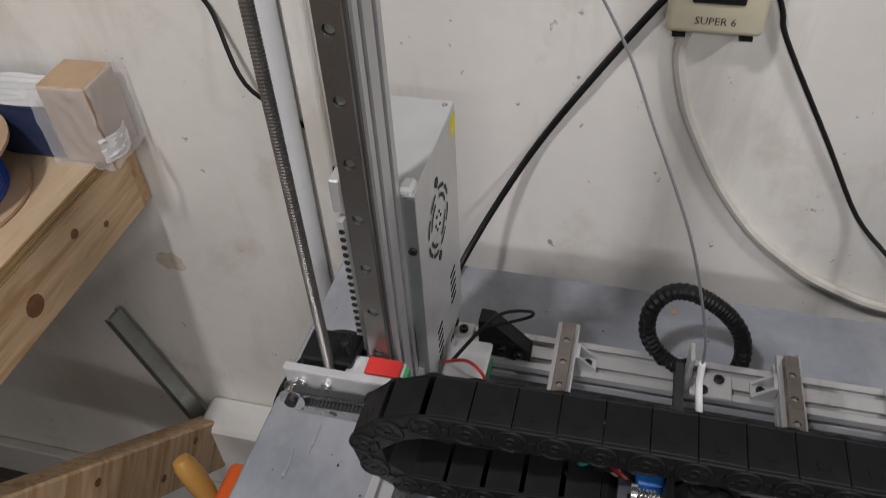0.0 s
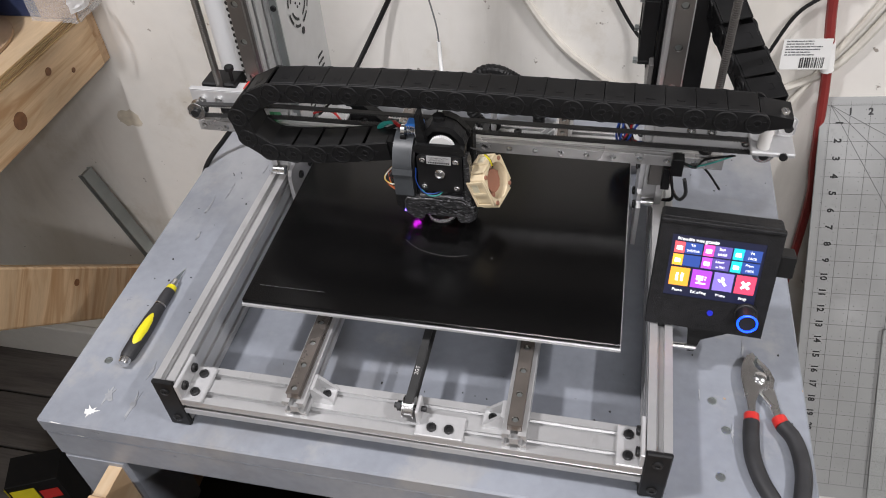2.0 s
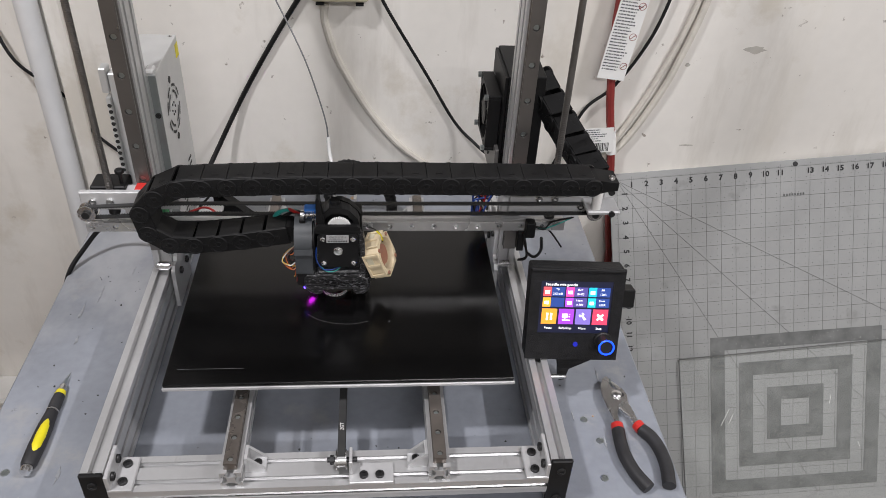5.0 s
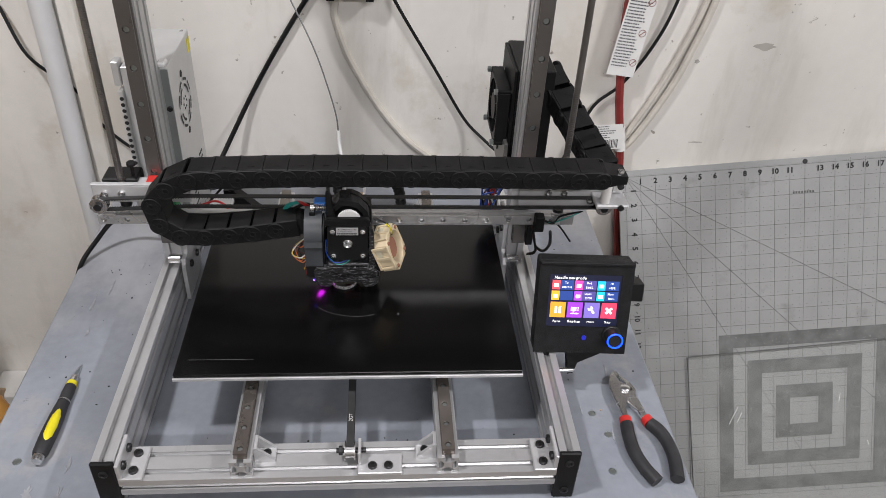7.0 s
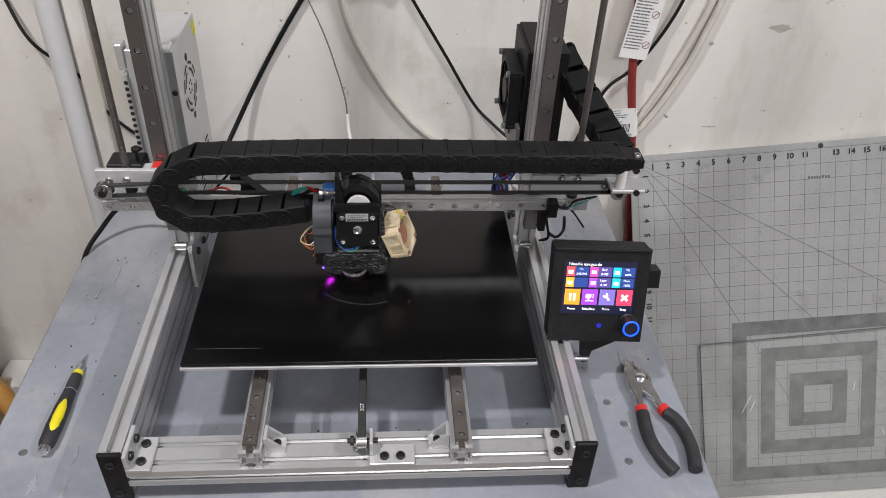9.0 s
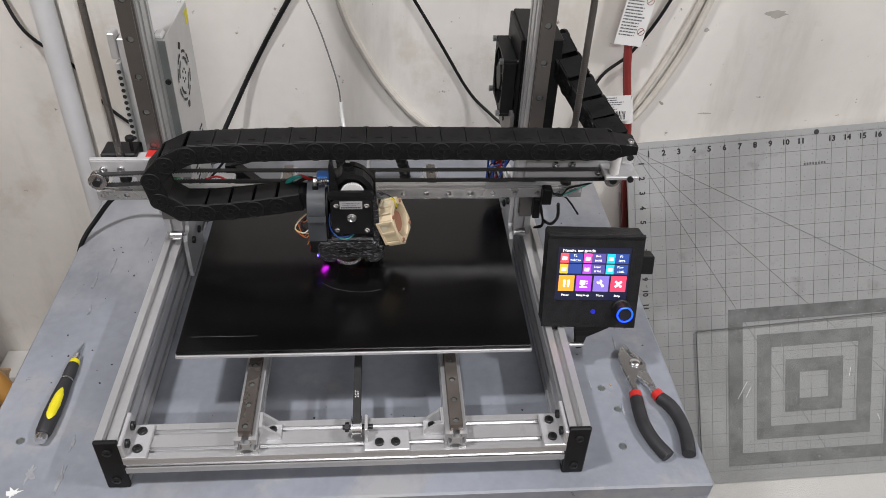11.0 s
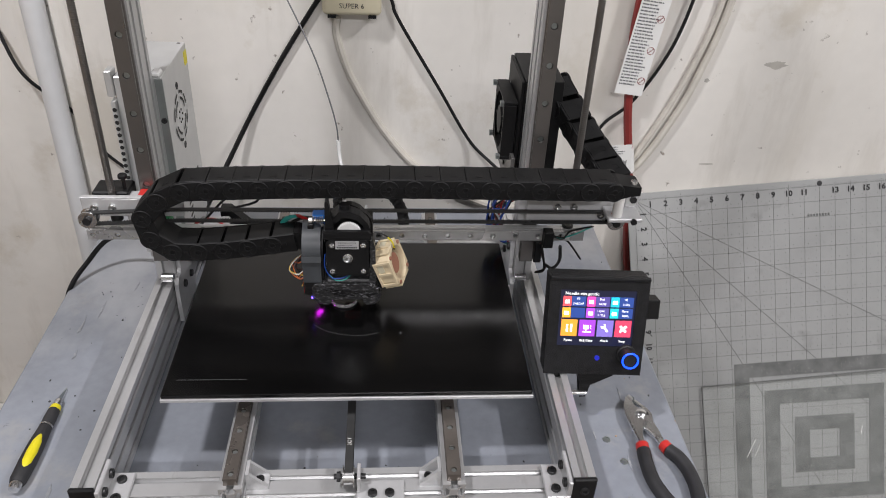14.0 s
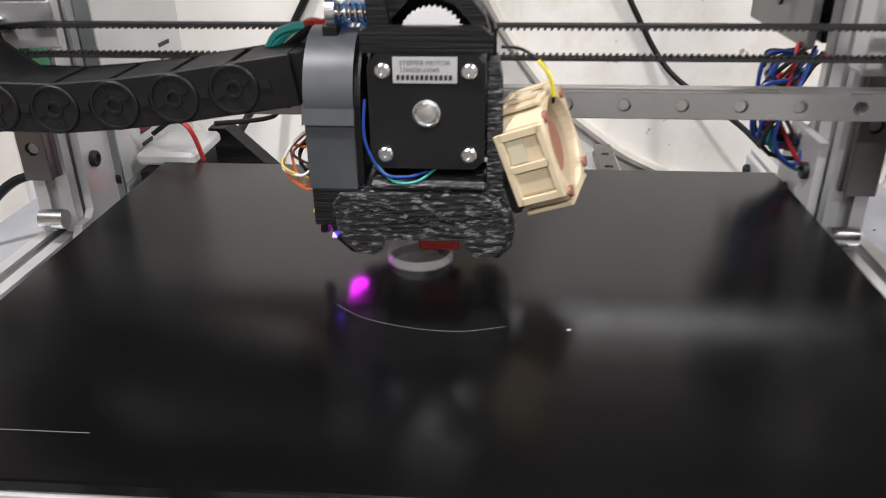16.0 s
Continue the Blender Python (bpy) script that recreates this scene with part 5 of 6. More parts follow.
# pancake stepper, its face towards -y
c = 0.0035
oct_ = [(-0.0212 + c, -0.0212), (0.0212 - c, -0.0212), (0.0212, -0.0212 + c), (0.0212, 0.0212 - c), (0.0212 - c, 0.0212), (-0.0212 + c, 0.0212), (-0.0212, 0.0212 - c), (-0.0212, -0.0212 + c)]
FRONT = Matrix(((1, 0, 0, 0), (0, 0, 1, 0), (0, 1, 0, 0), (0, 0, 0, 1)))
mot = hp("stepper_motor", prism(bmesh.new(), oct_, 0.020, FRONT), "black", "black pancake stepper motor")
bmesh_cap = prism(bmesh.new(), [(x * 1.0, y * 1.0) for x, y in oct_], 0.0035, Matrix.Translation((0, -0.0037, 0)) @ FRONT)
hp("motor_cap", bmesh_cap, "black", parent=mot)
for dx in (-0.0155, 0.0155):
    for dz in (-0.0155, 0.0155):
        ob = hp("motor_screw", lathe(bmesh.new(), [(0.0029, 0), (0.0029, 0.0013), (0.0022, 0.0020), (0.0012, 0.0020), (0.0010, 0.0010), (0.0001, 0.0010)], Matrix.Translation((dx, -0.0037, dz)) @ Matrix.Rotation(radians(90), 4, "X"), 16), "chrome", "bright steel screw", True, mot)
hp("bearing", lathe(bmesh.new(), [(0.0052, -0.001), (0.0052, 0.0006), (0.0043, 0.0009), (0.0034, 0.0002), (0.0026, 0.0002), (0.0026, 0.0010), (0.0002, 0.0012)], Matrix.Translation((0, -0.0038, 0)) @ Matrix.Rotation(radians(90), 4, "X"), 24), "chrome", "steel shaft and bearing", True, mot)
hp("motor_label", B(-0.0118, -0.0042, 0.0112, 0.0112, -0.0038, 0.0205), "alu_plate", "silver motor label", parent=mot)
words("STEPPER MOTOR", 0.0024, "ink", pose(-0.0003, -0.0044, 0.0183, 90), mot)
words("17HS08-1004S", 0.0024, "ink", pose(-0.0022, -0.0044, 0.0158, 90), mot)
part("label_bars", bars(bmesh.new(), [(-0.0105 + i * 0.0017, -0.0009, -0.0105 + i * 0.0017 + 0.0012, 0.0009) for i in range(12)], pose(0, -0.0044, 0.0132, 90)), "ink", mot)

# extruder housing above the motor
body_pts = [(-0.0235, 0.0215), (0.0235, 0.0215), (0.0235, 0.027), (0.0205, 0.0315), (0.012, 0.0405), (0.004, 0.0445), (-0.0075, 0.0445), (-0.010, 0.0405), (-0.0175, 0.033), (-0.0235, 0.0285)]
hp("housing_rim", prism(bmesh.new(), [(-0.0235, 0.0215), (0.0235, 0.0215), (0.0235, 0.0275), (0.020, 0.0305), (-0.020, 0.0305), (-0.0235, 0.0285)], 0.004, Matrix.Translation((0, -0.0025, 0)) @ FRONT), "print")
hp("housing_back", prism(bmesh.new(), body_pts, 0.008, Matrix.Translation((0, 0.026, 0)) @ FRONT), "print")
hp("housing_floor", B(-0.0225, 0.002, 0.0212, 0.0225, 0.0258, 0.0252, bevel=0.0006), "print")
bm = bmesh.new()
outer, inner = [(0.0225, 0.0255), (0.0205, 0.0325), (0.0125, 0.0420), (0.003, 0.0458), (-0.0085, 0.0458), (-0.0125, 0.0405), (-0.019, 0.0335), (-0.0215, 0.0255)], None
inner = [(x * 0.74, 0.0255 + (z - 0.0255) * 0.66) for x, z in outer]
ring_pts = outer + list(reversed(inner))
hp("housing_arch", prism(bm, ring_pts, 0.013, Matrix.Translation((0, 0.009, 0)) @ FRONT), "print")
gear = []
for k in range(72):
    a = 2 * math.pi * k / 72
    r = 0.0122 if k % 2 else 0.0113
    gear.append((0.0015 + r * math.cos(a), 0.0245 + r * math.sin(a)))
hp("drive_gear", prism(bmesh.new(), gear, 0.004, Matrix.Translation((0, 0.003, 0)) @ FRONT), "clear", "white plastic drive gear")
hp("lever", prism(bmesh.new(), [(-0.0215, 0.027), (-0.0135, 0.027), (-0.0145, 0.036), (-0.0165, 0.0455), (-0.0178, 0.058), (-0.0198, 0.0615), (-0.0215, 0.058), (-0.0220, 0.040)], 0.011, Matrix.Translation((0, 0.004, 0)) @ FRONT), "print")
hp("tube_socket", C((-0.003, 0.018, 0.0445), (-0.003, 0.018, 0.0500), 0.0055, 20), "black", smooth=True)
hp("feed_tube", S([(-0.003, 0.018, 0.042), (-0.004, 0.036, 0.052), (-0.006, 0.054, 0.064), (-0.009, 0.064, 0.080), (-0.010, 0.067, 0.096)], 0.0021, 10), "clear", "short clear feed tube", True)
spr = []
for k in range(41):
    a = k / 40 * 2 * math.pi * 5
    spr.append((-0.0345 + k / 40 * 0.011, 0.016 + 0.0034 * math.cos(a), 0.0325 + 0.0034 * math.sin(a)))
hp("spring", S(spr, 0.0006, 6, smooth_n=2), "chrome", "steel tension spring", True)
hp("thumb_wheel", C((-0.0385, 0.016, 0.0325), (-0.0350, 0.016, 0.0325), 0.0052, 18), "chrome", smooth=True)
hp("spring_rod", C((-0.036, 0.016, 0.0325), (-0.02, 0.016, 0.0325), 0.0015, 10), "chrome", smooth=True)
hp("blue_lever", B(-0.036, 0.022, 0.0215, -0.020, 0.034, 0.0345, bevel=0.0012), "blue", "blue plastic tension lever")
hp("side_plate", B(-0.034, 0.018, 0.002, -0.0238, 0.0235, 0.028, bevel=0.003), "alu_plate", "silver side plate")
hp("rail_carriage", B(-0.0225, 0.0510, -0.025, 0.0225, 0.0632, 0.010, bevel=0.001), "alu_plate", "aluminium carriage block")
hp("back_plate", B(-0.0245, 0.0345, -0.030, 0.0245, 0.0508, 0.024, bevel=0.001), "print")

# part cooling blower
blow = [(0.000, -0.030), (0.022, -0.030)] + [(0.026 + 0.0262 * math.cos(radians(q)), 0.0005 + 0.0262 * math.sin(radians(q))) for q in range(-68, 176, 9)] + [(0.0, 0.002)]
SIDE = Matrix(((0, 0, 1, 0), (1, 0, 0, 0), (0, 1, 0, 0), (0, 0, 0, 1)))
bw = hp("blower", prism(bmesh.new(), blow, 0.0185, Matrix.Translation((-0.0455, -0.0035, 0)) @ SIDE), "grey_plastic", "dark grey blower fan", True)
hp("blower_lip", prism(bmesh.new(), [(y - 0.0008, z) for y, z in ((-0.001, -0.0045), (0.012, -0.0045), (0.012, 0.0012), (0.0005, 0.0012))], 0.0195, Matrix.Translation((-0.0462, -0.0035, 0)) @ SIDE), "grey_plastic", parent=bw)
hp("blower_cover", prism(bmesh.new(), [(y * 0.93 + 0.002, z * 0.93 - 0.001) for y, z in blow], 0.0022, Matrix.Translation((-0.0269, -0.0030, 0)) @ SIDE), "black", parent=bw)
hp("blower_tab", B(-0.040, 0.012, 0.0235, -0.034, 0.018, 0.0285, bevel=0.0006), "black", parent=bw)
hp("blower_duct", prism(bmesh.new(), [(-0.001, -0.045), (0.018, -0.045), (0.022, -0.0302), (-0.001, -0.0302)], 0.0185, Matrix.Translation((-0.0445, -0.003, 0)) @ SIDE), "print")

# rough printed shroud
sh = [(-0.0395, -0.036), (-0.036, -0.0305), (-0.022, -0.0300), (0.021, -0.0300), (0.027, -0.0325), (0.032, -0.038), (0.0335, -0.046), (0.0320, -0.054), (0.0275, -0.0585), (0.0205, -0.0585), (0.0170, -0.0555), (0.0165, -0.0510), (-0.0185, -0.0510), (-0.0195, -0.0555), (-0.0235, -0.0585), (-0.0310, -0.0575), (-0.0370, -0.0520), (-0.0395, -0.044)]
shroud = bmesh.new()
lo_, hi_ = [], []
for k, (inset, y) in enumerate(((0.90, -0.0055), (1.0, -0.002), (1.0, 0.030), (0.94, 0.034))):
    row = [shroud.verts.new((x * inset + (-0.003) * (1 - inset), y, (z + 0.044) * inset - 0.044)) for x, z in sh]
    if lo_:
        for i in range(len(sh)):
            j = (i + 1) % len(sh)
            shroud.faces.new((lo_[i], lo_[j], row[j], row[i]))
    else:
        shroud.faces.new(row)
    lo_ = row
shroud.faces.new(list(reversed(lo_)))
bmesh.ops.recalc_face_normals(shroud, faces=shroud.faces)
hp("shroud", shroud, "shroud", "rough black printed air shroud with pale glints painted in", True)
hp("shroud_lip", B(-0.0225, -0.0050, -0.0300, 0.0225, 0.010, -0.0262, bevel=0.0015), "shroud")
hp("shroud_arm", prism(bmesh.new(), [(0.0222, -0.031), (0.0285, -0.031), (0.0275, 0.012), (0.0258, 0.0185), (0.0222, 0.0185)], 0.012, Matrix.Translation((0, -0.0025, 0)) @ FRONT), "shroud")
hp("hot_end", C((0.001, 0.018, -0.050), (0.001, 0.018, -0.022), 0.0105, 20), "black")
hp("silicone_sock", B(-0.0055, 0.008, -0.0610, 0.0115, 0.026, -0.0512, bevel=0.001), "red", "red silicone hot end sock")
hp("nozzle", C((0.003, 0.017, -0.0665), (0.003, 0.017, -0.0611), 0.0008, 12, r2=0.003), "chrome")
hp("led", lathe(bmesh.new(), [(0.0001, -0.0046), (0.0024, -0.0040), (0.0040, -0.0024), (0.0046, 0.0), (0.0046, 0.003), (0.0001, 0.003)], Matrix.Translation((-0.0315, 0.014, -0.0545)), 20), glow("magenta_led", (0.85, 0.02, 1.0), 26.0), "glowing magenta round lamp", True)
hp("led_dot", B(-0.0385, -0.0025, -0.0512, -0.0368, -0.0005, -0.0498), glow("blue_led", (0.15, 0.08, 1.0), 7.0), "small blue light")

# cream fan on the flank
ax = Vector((0.90, -0.24, 0.36)).normalized()
up = Vector((-0.20, 0.0, 1.0))
up = (up - ax * up.dot(ax)).normalized()
sd = up.cross(ax)
FM = Matrix((sd, up, ax)).transposed().to_4x4()
FM.translation = Vector((0.0425, 0.014, -0.018))
seg = 32
bm = bmesh.new()
s_, ch_ = 0.0195, 0.0058
rings = []
for z, rr, sc in ((-0.009, 0.0165, 0.97), (-0.009, None, 0.97), (-0.0075, None, 1.0), (0.0085, None, 1.0), (0.010, None, 0.97), (0.010, 0.0178, 1), (0.006, 0.0168, 1), (-0.009, 0.0165, 1)):
    row = []
    for k in range(seg):
        a = 2 * math.pi * (k + 0.5) / seg
        ca, sa = math.cos(a), math.sin(a)
        if rr:
            r = rr
        else:
            r = min(s_ / max(abs(ca), 1e-6), s_ / max(abs(sa), 1e-6), (2 * s_ - ch_) / (abs(ca) + abs(sa))) * sc
        row.append(bm.verts.new((r * ca, r * sa, z)))
    rings.append(row)
for a, b in zip(rings, rings[1:]):
    for k in range(seg):
        j = (k + 1) % seg
        bm.faces.new((a[k], a[j], b[j], b[k]))
bmesh.ops.transform(bm, matrix=FM, verts=bm.verts)
cf = hp("heat_sink_fan", bm, "cream", "yellowed cream heat sink fan")
bm = C((0, 0, -0.008), (0, 0, 0.0055), 0.0112, 28)
bmesh.ops.transform(bm, matrix=FM, verts=bm.verts)
hp("rotor", bm, "rust", "rust brown rotor", True, cf)
for k in range(7):
    bl = B(-0.0042, 0.0113, -0.0006, 0.0042, 0.0160, 0.0006)
    bmesh.ops.transform(bl, matrix=FM @ Matrix.Rotation(2 * math.pi * k / 7, 4, "Z") @ Matrix.Rotation(0.7, 4, "Y"), verts=bl.verts)
    hp("blade", bl, "rust", parent=cf)
for face in range(4):
    turn = FM @ Matrix.Rotation(face * math.pi / 2, 4, "Z")
    for q in ((-0.0145, -0.0075, -0.0115, 0.0085), (-0.0015, -0.0075, 0.0015, 0.0085), (0.0115, -0.0075, 0.0145, 0.0085), (-0.0145, -0.0090, 0.0145, -0.0062), (-0.0145, 0.0070, 0.0145, 0.0098)):
        bm = B(q[0], -0.0212, q[1], q[2], -0.0196, q[3], bevel=0.0003)
        bmesh.ops.transform(bm, matrix=turn, verts=bm.verts)
        hp("rib", bm, "cream", parent=cf)
    bm = B(-0.0110, -0.0203, -0.0055, -0.0020, -0.0196, 0.0010)
    bmesh.ops.transform(bm, matrix=turn, verts=bm.verts)
    hp("pocket_step", bm, "cream_box", parent=cf)
for sx_ in (-1, 1):
    for sy_ in (-1, 1):
        bm = C((0.0150 * sx_, 0.0150 * sy_, 0.0098), (0.0150 * sx_, 0.0150 * sy_, 0.0112), 0.0022, 12)
        bmesh.ops.transform(bm, matrix=FM, verts=bm.verts)
        hp("fan_screw", bm, "rust", parent=cf)
bm = B(-0.018, -0.018, -0.0135, 0.018, 0.018, -0.0092, bevel=0.001)
bmesh.ops.transform(bm, matrix=FM, verts=bm.verts)
hp("fan_duct", bm, "print")
hp("fan_lead", S([(0.0265, 0.012, 0.021), (0.034, 0.010, 0.0205), (0.042, 0.010, 0.015), (0.046, 0.012, 0.006), (0.0465, 0.013, 0.000)], 0.0007, 6), "black")
hp("fan_lead", S([(0.040, 0.009, 0.0168), (0.0445, 0.0095, 0.011), (0.0465, 0.011, 0.003)], 0.0008, 6), "yellow", "yellow fan wire")
# wires on the head
hp("motor_wire", S([(-0.0225, -0.004, 0.005), (-0.023, -0.005, -0.010), (-0.017, -0.005, -0.0225), (-0.008, -0.004, -0.0245), (0.0, 0.0, -0.0235)], 0.0006, 6), "blue_wire", "blue motor wire", True)
hp("motor_wire", S([(-0.021, -0.003, -0.018), (-0.013, -0.0045, -0.0262), (-0.004, -0.004, -0.0262), (0.003, 0.0, -0.022)], 0.0006, 6), M["teal"] if "teal" in M else "green", "teal motor wire", True)

# ---------- wire bundles ----------
def bundle(name, starts, mids, ends, cols, label, r=0.0011, seed=1, jitter=0.004):
    th = thing(name, label, "wire bundle", tuple(starts))
    rn = random.Random(seed)
    for col in cols:
        j = lambda k: Vector((rn.uniform(-k, k), rn.uniform(-k, k), rn.uniform(-k, k)))
        pts = [Vector(starts) + j(jitter * 0.5)] + [Vector(m) + j(jitter) for m in mids] + [Vector(ends) + j(jitter * 0.5)]
        part("wire", S([p - Vector(starts) for p in pts], r, 6), col, th, smooth=True)
    return th


bundle("wire_bundle", (0.108, 0.230, 0.163), [(0.122, 0.228, 0.178), (0.138, 0.224, 0.184)], (0.158, 0.214, 0.178), ["cord_grey", "teal", "teal", "cord_grey", "red_wire", "blue_wire", "black"], "grey and teal wires leaving the cable chain", 0.0019, 3, 0.0055)
bundle("wire_bundle", (0.126, 0.226, 0.165), [(0.139, 0.219, 0.171), (0.1475, 0.212, 0.162)], (0.1445, 0.207, 0.128), ["red_wire", "blue_wire", "red_wire", "black", "blue_wire"], "red and blue wires bending down at the blower", 0.0014, 31, 0.004)
bundle("wire_bundle", (0.128, 0.228, 0.158), [(0.138, 0.222, 0.164), (0.147, 0.216, 0.156)], (0.146, 0.206, 0.136), ["red_wire", "orange_wire", "blue_wire", "black"], "red and orange wires curling beside the blower", 0.0013, 5, 0.004)
bundle("wire_bundle", (0.140, 0.215, 0.150), [(0.130, 0.210, 0.143), (0.126, 0.208, 0.136), (0.134, 0.206, 0.129), (0.141, 0.206, 0.135)], (0.136, 0.206, 0.116), ["orange_wire", "yellow_wire", "black", "black", "white", "orange_wire", "maroon"], "thin coloured wires looped by the head", 0.0006, 7, 0.0045)
bundle("wire_bundle", (0.141, 0.208, 0.150), [(0.139, 0.206, 0.130)], (0.138, 0.206, 0.106), ["black", "black", "red_wire", "black"], "black taped wires hanging at the head", 0.0019, 9, 0.0015)
bundle("wire_bundle", (0.138, 0.206, 0.117), [(0.144, 0.202, 0.113)], (0.152, 0.197, 0.110), ["magenta_wire", "magenta_wire", "white"], "pink wires running to the light strip", 0.0008, 11, 0.0018)
bundle("wire_bundle", (0.368, 0.335, 0.156), [(0.354, 0.326, 0.150), (0.349, 0.322, 0.136), (0.352, 0.322, 0.118)], (0.372, 0.328, 0.108), ["blue_wire", "black", "red_wire", "blue_wire", "maroon", "black", "blue_wire", "cord_grey", "red_wire", "black", "maroon", "blue_wire"], "tangle of coloured wires by the upright", 0.0012, 13, 0.009)
bundle("wire_bundle", (0.372, 0.325, 0.155), [(0.358, 0.318, 0.140), (0.352, 0.316, 0.116), (0.366, 0.318, 0.100)], (0.378, 0.33, 0.118), ["red_wire", "blue_wire", "black", "teal"], "second tangle of wires by the upright", 0.0012, 15, 0.006)
bundle("wire_bundle", (0.398, 0.243, 0.156), [(0.412, 0.238, 0.153), (0.424, 0.240, 0.160)], (0.447, 0.246, 0.164), ["teal", "black", "black"], "teal and black wires at the limit switch", 0.0008, 17, 0.002)
bundle("wire_bundle", (0.394, 0.252, 0.138), [(0.398, 0.250, 0.120), (0.401, 0.25, 0.105)], (0.392, 0.254, 0.098), ["black", "black", "maroon"], "dark wires hanging below the limit switch", 0.0011, 19, 0.002)
bundle("wire_bundle", (0.409, 0.262, 0.142), [(0.425, 0.262, 0.135)], (0.444, 0.262, 0.110), ["black"], "black wire arcing behind the gantry plate", 0.0012, 20, 0.001)
bundle("wire_bundle", (0.402, 0.200, 0.168), [(0.407, 0.215, 0.140), (0.404, 0.23, 0.12)], (0.40, 0.245, 0.115), ["black"], "black cable rising behind the screen", 0.0018, 21, 0.001)
bundle("wire_bundle", (-0.005, 0.345, 0.105), [(0.015, 0.345, 0.112), (0.028, 0.34, 0.108)], (0.034, 0.34, 0.088), ["red_wire"], "red wire over the clear connector cover", 0.0014, 23, 0.001)
bundle("wire_bundle", (0.0, 0.35, 0.100), [(0.03, 0.39, 0.118), (0.055, 0.41, 0.110), (0.055, 0.42, 0.092)], (0.02, 0.40, 0.092), ["black"], "black wire loop behind the bed", 0.0016, 25, 0.001)
bundle("wire_bundle", (-0.04, 0.385, 0.068), [(-0.085, 0.395, 0.058), (-0.130, 0.400, 0.048), (-0.158, 0.385, 0.022), (-0.176, 0.355, -0.002)], (-0.186, 0.33, -0.05), ["black"], "thick black cable arcing over the bench edge", 0.0034, 27, 0.001)

mos = thing("terminal_board", "terminal board under a cloudy clear cover", "circuit board", (0.005, 0.355, 0.066))
part("board", B(-0.012, -0.022, 0.0, 0.024, 0.03, 0.004), "green", mos)
part("connector", B(-0.008, -0.024, 0.004, 0.014, -0.008, 0.018, bevel=0.001), "black", mos)
part("cover", B(-0.012, -0.018, 0.0188, 0.024, 0.03, 0.0265, bevel=0.002), "film_dense", mos, "cloudy clear plastic cover")
part("connector", B(0.000, -0.010, 0.0045, 0.022, 0.024, 0.0185, bevel=0.001), "black", mos)
part("lamp", B(-0.004, -0.0262, 0.010, -0.001, -0.0245, 0.013), glow("red_led", (1.0, 0.05, 0.03), 3.0), mos, "small red indicator light")
arm = thing("corner_bracket", "black printed corner bracket on the rear beam", "bracket", (0.03, 0.42, 0.0402))
part("bracket", prism(bmesh.new(), [(-0.02, 0.0), (0.028, 0.0), (0.028, 0.010), (-0.008, 0.045), (-0.02, 0.045)], 0.016, Matrix.Translation((0, -0.008, 0)) @ FRONT), "print", arm)
bolt((0.002, -0.008, 0.013), (0, -1, 0), 0.004, arm)
bolt((0.017, -0.008, 0.008), (0, -1, 0), 0.004, arm)

# corrugated hose loop
solid("corrugated_hose", S([(0.197, 0.425, 0.052), (0.187, 0.434, 0.040), (0.172, 0.446, 0.041), (0.160, 0.455, 0.056), (0.160, 0.463, 0.080), (0.174, 0.470, 0.097), (0.196, 0.471, 0.098), (0.222, 0.468, 0.085), (0.240, 0.463, 0.066), (0.247, 0.458, 0.042), (0.244, 0.452, 0.020), (0.236, 0.446, 0.0090)], 0.0072, 14, ribs=0.0010, pitch=0.0034), "black", "black corrugated cable hose arching behind the frame", "hose")
solid("filament_line", S([(HX - 0.010, HY + 0.067, HZ + 0.094), (0.172, 0.257, 0.275), (0.165, 0.258, 0.305), (0.152, 0.264, 0.345), (0.128, 0.285, 0.390), (0.099, 0.315, 0.435), (0.02, 0.36, 0.53)], 0.00085, 6), "filament", "thin grey filament rising from the print head", "filament", smooth=True)
bm = bmesh.new()
ring_prof = [(0.0134, 0.0)] + [(0.0138 + 0.0002 * (k % 2), 0.0005 * k) for k in range(9)] + [(0.0134, 0.004)]
rows_ = [[bm.verts.new((r * math.cos(0.1745 * a), r * math.sin(0.1745 * a), z)) for a in range(36)] for r, z in ring_prof]
for a, b in zip(rows_, rows_[1:] + rows_[:1]):
    for k in range(36):
        bm.faces.new((a[k], a[(k + 1) % 36], b[(k + 1) % 36], b[k]))
pr = solid("printed_ring", bm, "film", "thin clear printed ring on the bed", "print")
pr.location = (HX - 0.006, HY + 0.018, 0.0931)

# ---------- touch screen ----------
scr = thing("touch_screen", "black printed screen case with lit colour touch screen", "screen", (0.43, 0.125, 0.06))
LEAN = Matrix.Translation((0.4315, 0.1175, 0.066)) @ Matrix.Rotation(radians(-3.0), 4, "Z") @ Matrix.Rotation(radians(-17.0), 4, "X") @ Matrix(((1, 0, 0, 0), (0, 0, 1, 0), (0, 1, 0, 0), (0, 0, 0, 1)))
LEAN = Matrix.Translation((-0.43, -0.125, -0.06)) @ LEAN


def sp(name, bm, mat, label="", smooth=False, parent=None):
    bmesh.ops.transform(bm, matrix=LEAN, verts=bm.verts)
    bmesh.ops.recalc_face_normals(bm, faces=bm.faces)
    return part(name, bm, mat, parent or scr, label, smooth)


